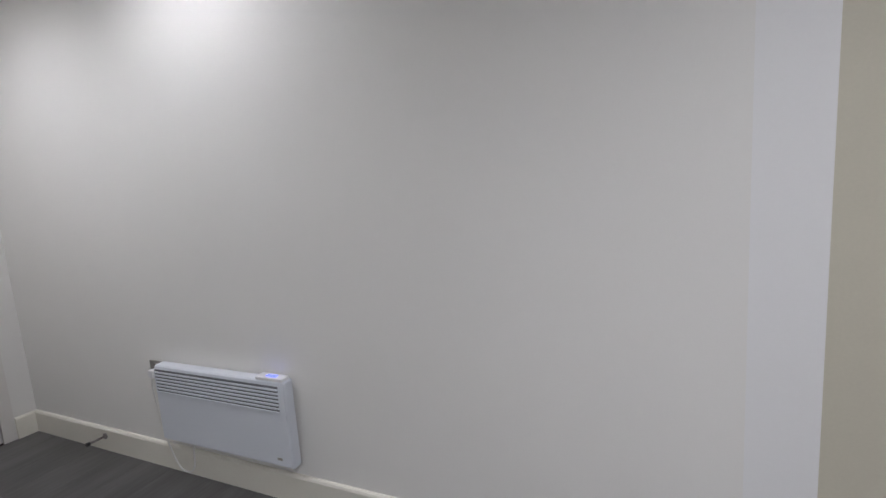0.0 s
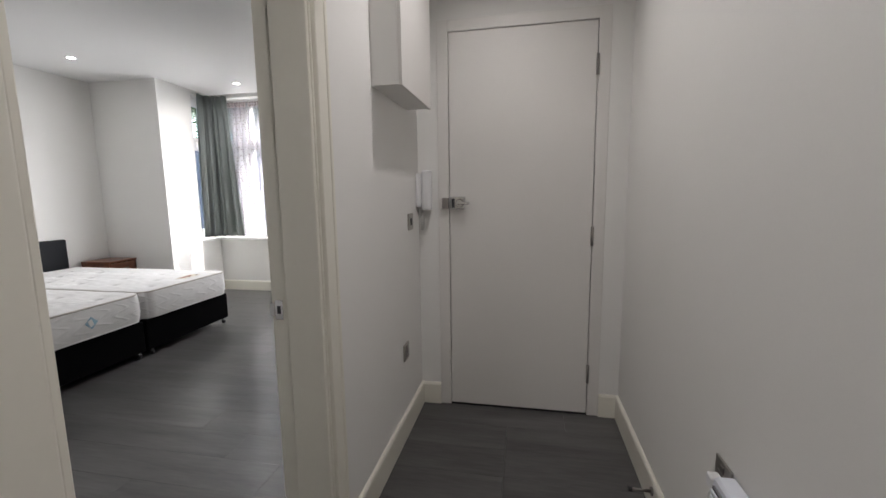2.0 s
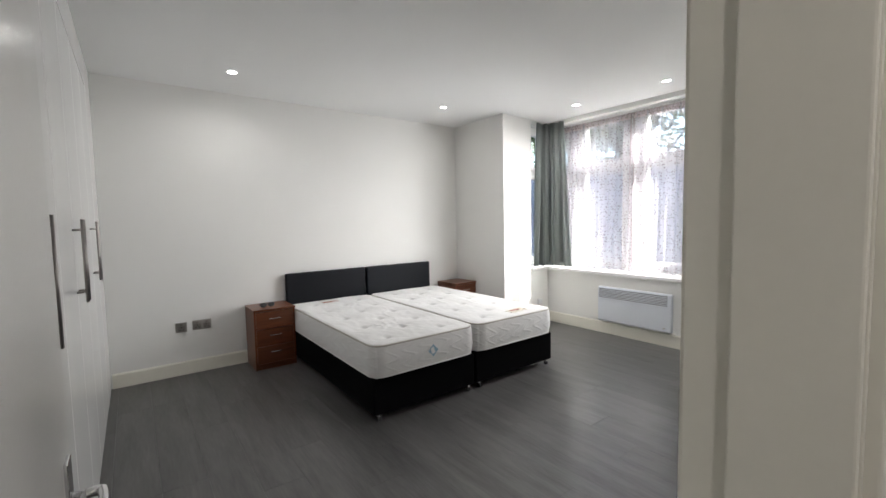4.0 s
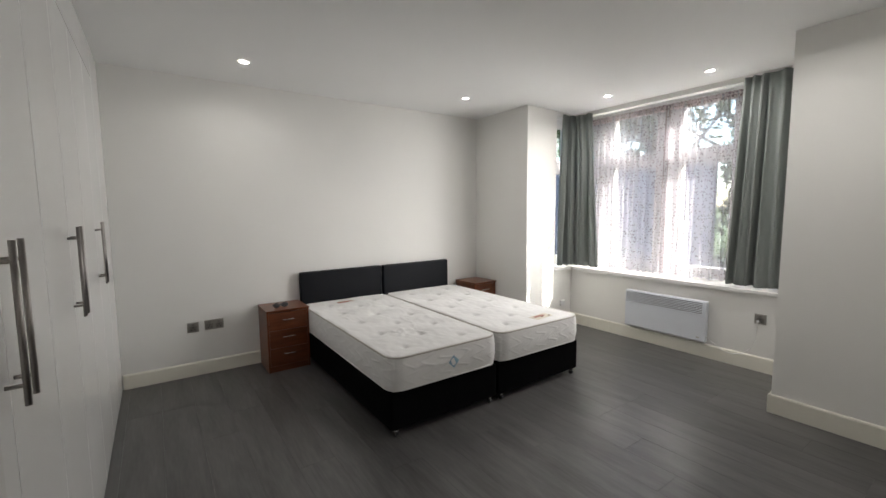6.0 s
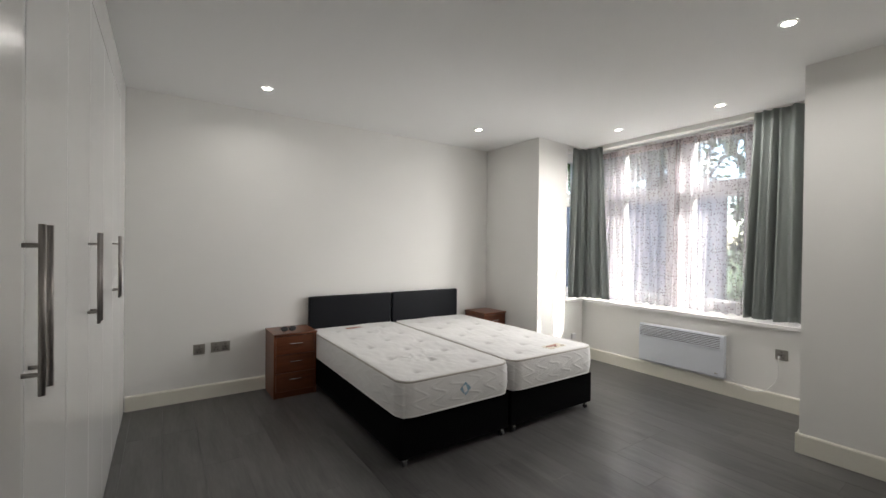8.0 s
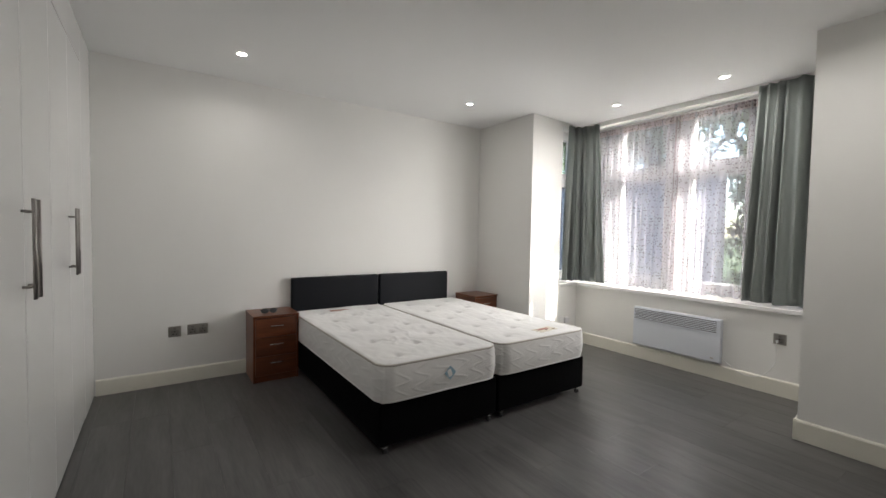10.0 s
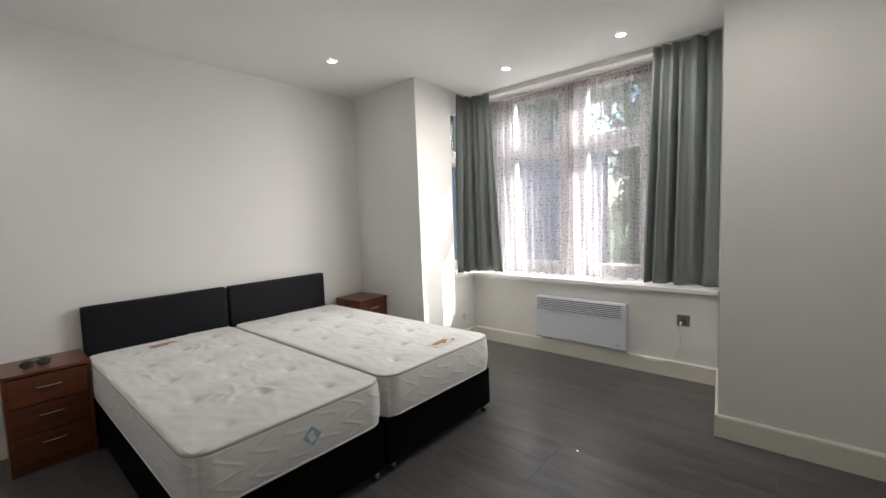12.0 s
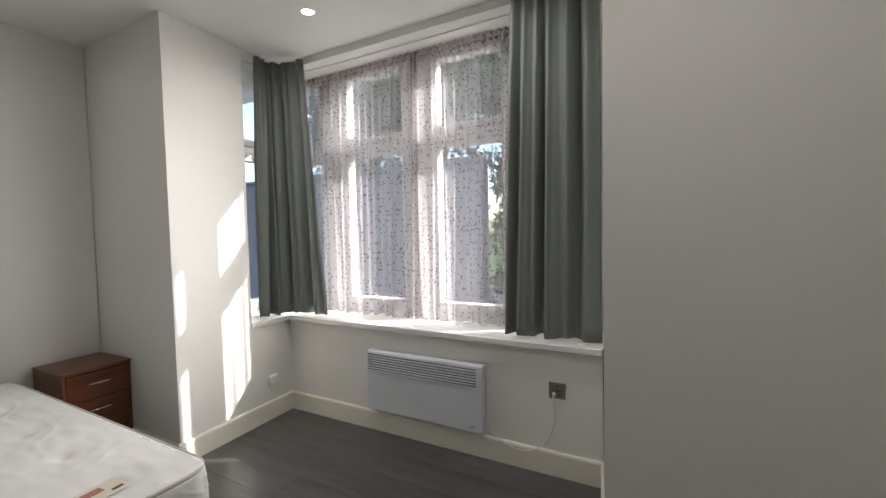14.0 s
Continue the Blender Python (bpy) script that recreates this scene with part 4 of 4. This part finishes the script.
part("wire", rod((-5.768, -3.43, 2.41), (-5.768, -1.24, 2.41), 0.003), mat("net_wire", (0.12, 0.08, 0.08), 0.5), n1)

# ---------------------------------------------------------------- outside
GRASS = mat("lawn", (0.06, 0.09, 0.025), 0.9, vary=0.4, scale=6, fine=60, bump=0.4)
ASPH = mat("asphalt", (0.055, 0.055, 0.058), 0.9, vary=0.2, fine=90, bump=0.3)
RENDERED = mat("grey_render", (0.15, 0.145, 0.17), 0.9, vary=0.2, scale=3)
BARK = mat("bark", (0.12, 0.085, 0.06), 0.9, vary=0.4, fine=40, bump=0.6)
LEAF = fabric("foliage", (0.05, 0.085, 0.022), 0.6, 60, 0.35, 0.45, 0.0)
tagged(part("ground", box(-1500, -6.0, -1500, 1500, -0.6, -0.35), GRASS), "garden lawn outside the bay window", kind="structure")
# unseen pale slab, added to bounce sunlight up into the bay
BOUNCEPAVE = mat("bounce_paving", (0.36, 0.34, 0.32), 0.9, vary=0.15, fine=60, bump=0.2)
tagged(part("bounce_slab", box(-8.6, -6.0, -12, 9, -0.36, -0.342), BOUNCEPAVE), "unseen pale paving added in front of the bay to bounce sunlight", kind="structure")
tagged(part("road", box(-17, -11.5, -200, 200, -0.36, -0.335), ASPH), "asphalt road", kind="structure")
wall_g = thing("garden_wall", (-8.7, -8.5, -0.35), "tall grey rendered boundary wall in shade with a stone coping", "wall")
part("masonry", box(-8.85, -8.6, -14, -3.1, -0.35, 2.22, 0.01), RENDERED, wall_g)
part("coping", box(-8.9, -8.55, -14, -3.05, 2.221, 2.28, 0.01), mat("coping_stone", (0.16, 0.15, 0.15), 0.85), wall_g)


def leaf_mesh(name, centres, per, spread, rnd, size=1.0):
    """Many small leaves scattered round the given centres."""
    verts, faces = [], []
    for c in centres:
        for _ in range(per):
            p = c + Vector((rnd.gauss(0, 1), rnd.gauss(0, 1), rnd.gauss(0, 1))) * spread
            u = Vector((rnd.gauss(0, 1), rnd.gauss(0, 1), rnd.gauss(0, 1))).normalized()
            v = u.orthogonal().normalized()
            k = len(verts)
            ln, wd = rnd.uniform(0.08, 0.14) * size, rnd.uniform(0.035, 0.06) * size
            verts += [p - u * ln, p + v * wd, p + u * ln, p - v * wd]
            faces.append((k, k + 1, k + 2, k + 3))
    me = bpy.data.meshes.new(name)
    me.from_pydata([tuple(v) for v in verts], [], faces)
    me.materials.append(LEAF)
    return me


def shrub(x, y, width, height, seed):
    """A loose garden shrub of bare stems and small leaves."""
    rnd = random.Random(seed)
    t = thing("shrub", (x, y, -0.35), "dense green garden shrub beside the boundary wall", "shrub", "garden shrubs")
    tips = [Vector((x + rnd.gauss(0, width * 0.3), y + rnd.gauss(0, width * 0.35), -0.35 + height * rnd.uniform(0.25, 0.97))) for _ in range(60)]
    part("stems", merge(*[rod((x + rnd.uniform(-0.1, 0.1), y + rnd.uniform(-0.1, 0.1), -0.36), p, 0.022, 6, 0.006) for p in tips[::4]]), BARK, t)
    ob = new("leaves", leaf_mesh("leaves", tips, 150, 0.15, rnd, 0.6))
    ob.parent = t
    ob.matrix_parent_inverse = t.matrix_basis.inverted()


shrub(-9.4, -2.45, 0.9, 2.9, 21)
shrub(-9.6, -1.2, 1.0, 2.7, 22)
shrub(-9.9, 0.2, 1.0, 2.6, 23)


def tree(x, y, height, spread, seed):
    rnd = random.Random(seed)
    t = thing("tree", (x, y, -0.35), "leafy green broadleaf tree beyond the boundary wall", "tree", "street trees")
    limbs = [rod((x, y, -0.36), (x + 0.1, y, height * 0.5), 0.17, 10, 0.10)]
    ends = []
    for i in range(9):
        a = rnd.uniform(0, 6.28)
        s = Vector((x + 0.1, y, height * rnd.uniform(0.32, 0.5)))
        e = Vector((x + math.cos(a) * spread * rnd.uniform(0.5, 0.9), y + math.sin(a) * spread * rnd.uniform(0.5, 0.9), height * rnd.uniform(0.55, 0.95)))
        limbs.append(rod(s, e, 0.06, 7, 0.015))
        ends.append(e)
    part("trunk", merge(*limbs), BARK, t)
    tips = ends + [Vector((x, y, height * 0.8)), Vector((x + 0.3, y, height * 0.95))]
    clumps = [e + Vector((rnd.gauss(0, 1), rnd.gauss(0, 1), rnd.gauss(0, 0.8))) * spread * 0.26 for e in tips for _ in range(26)]
    ob = new("crown", leaf_mesh("crown", clumps, 15, 0.2, rnd))
    ob.parent = t
    ob.matrix_parent_inverse = t.matrix_basis.inverted()
    return t


tree(-12.0, -3.6, 6.2, 2.2, 1)
tree(-12.6, -5.9, 5.6, 2.1, 2)
tree(-14.5, -9.6, 6.0, 2.4, 3)

# ---------------------------------------------------------------- floor planks
PW, PL = 0.2, 1.22
rnd = random.Random(4)
cache = {}


def plank_mesh(w, l):
    """A plank centred on its own origin, top edges eased."""
    key = (round(w, 3), round(l, 3))
    if key not in cache:
        e, g = 0.0005, 0.0001
        a, b = w / 2 - g, l / 2 - g
        vs = [(sx * a, sy * b, z) for z in (-0.006, -0.0012) for sx, sy in ((-1, -1), (1, -1), (1, 1), (-1, 1))] + [(sx * (a - e), sy * (b - e), 0.0) for sx, sy in ((-1, -1), (1, -1), (1, 1), (-1, 1))]
        fs = [(8, 9, 10, 11)] + [(k + i, k + (i + 1) % 4, k + 4 + (i + 1) % 4, k + 4 + i) for k in (0, 4) for i in range(4)]
        me = bpy.data.meshes.new("plank")
        me.from_pydata(vs, [], fs)
        me.materials.append(PLANK)
        cache[key] = me
    return cache[key]


def lay(x0, x1, y0, y1):
    """Planks running along y over a rectangle."""
    x = x0
    while x < x1 - 0.01:
        w = min(PW, x1 - x)
        y = y0 - rnd.choice((0.0, 0.3, 0.6, 0.9))
        while y < y1 - 0.01:
            a, b = max(y, y0), min(y + PL, y1)
            if b - a > 0.02:
                ob = new("plank", plank_mesh(w, b - a))
                ob.location = (x + w / 2, (a + b) / 2, 0)
                ob.parent = FLOOR
            y += PL
        x += w


lay(-5.56, -1.10, -4.155, -0.10)
lay(-3.055, 0.5, -0.10, 1.105)
lay(0.5, 2.6, -2.6, 1.105)
lay(-0.4, 0.5, -2.6, -0.10)
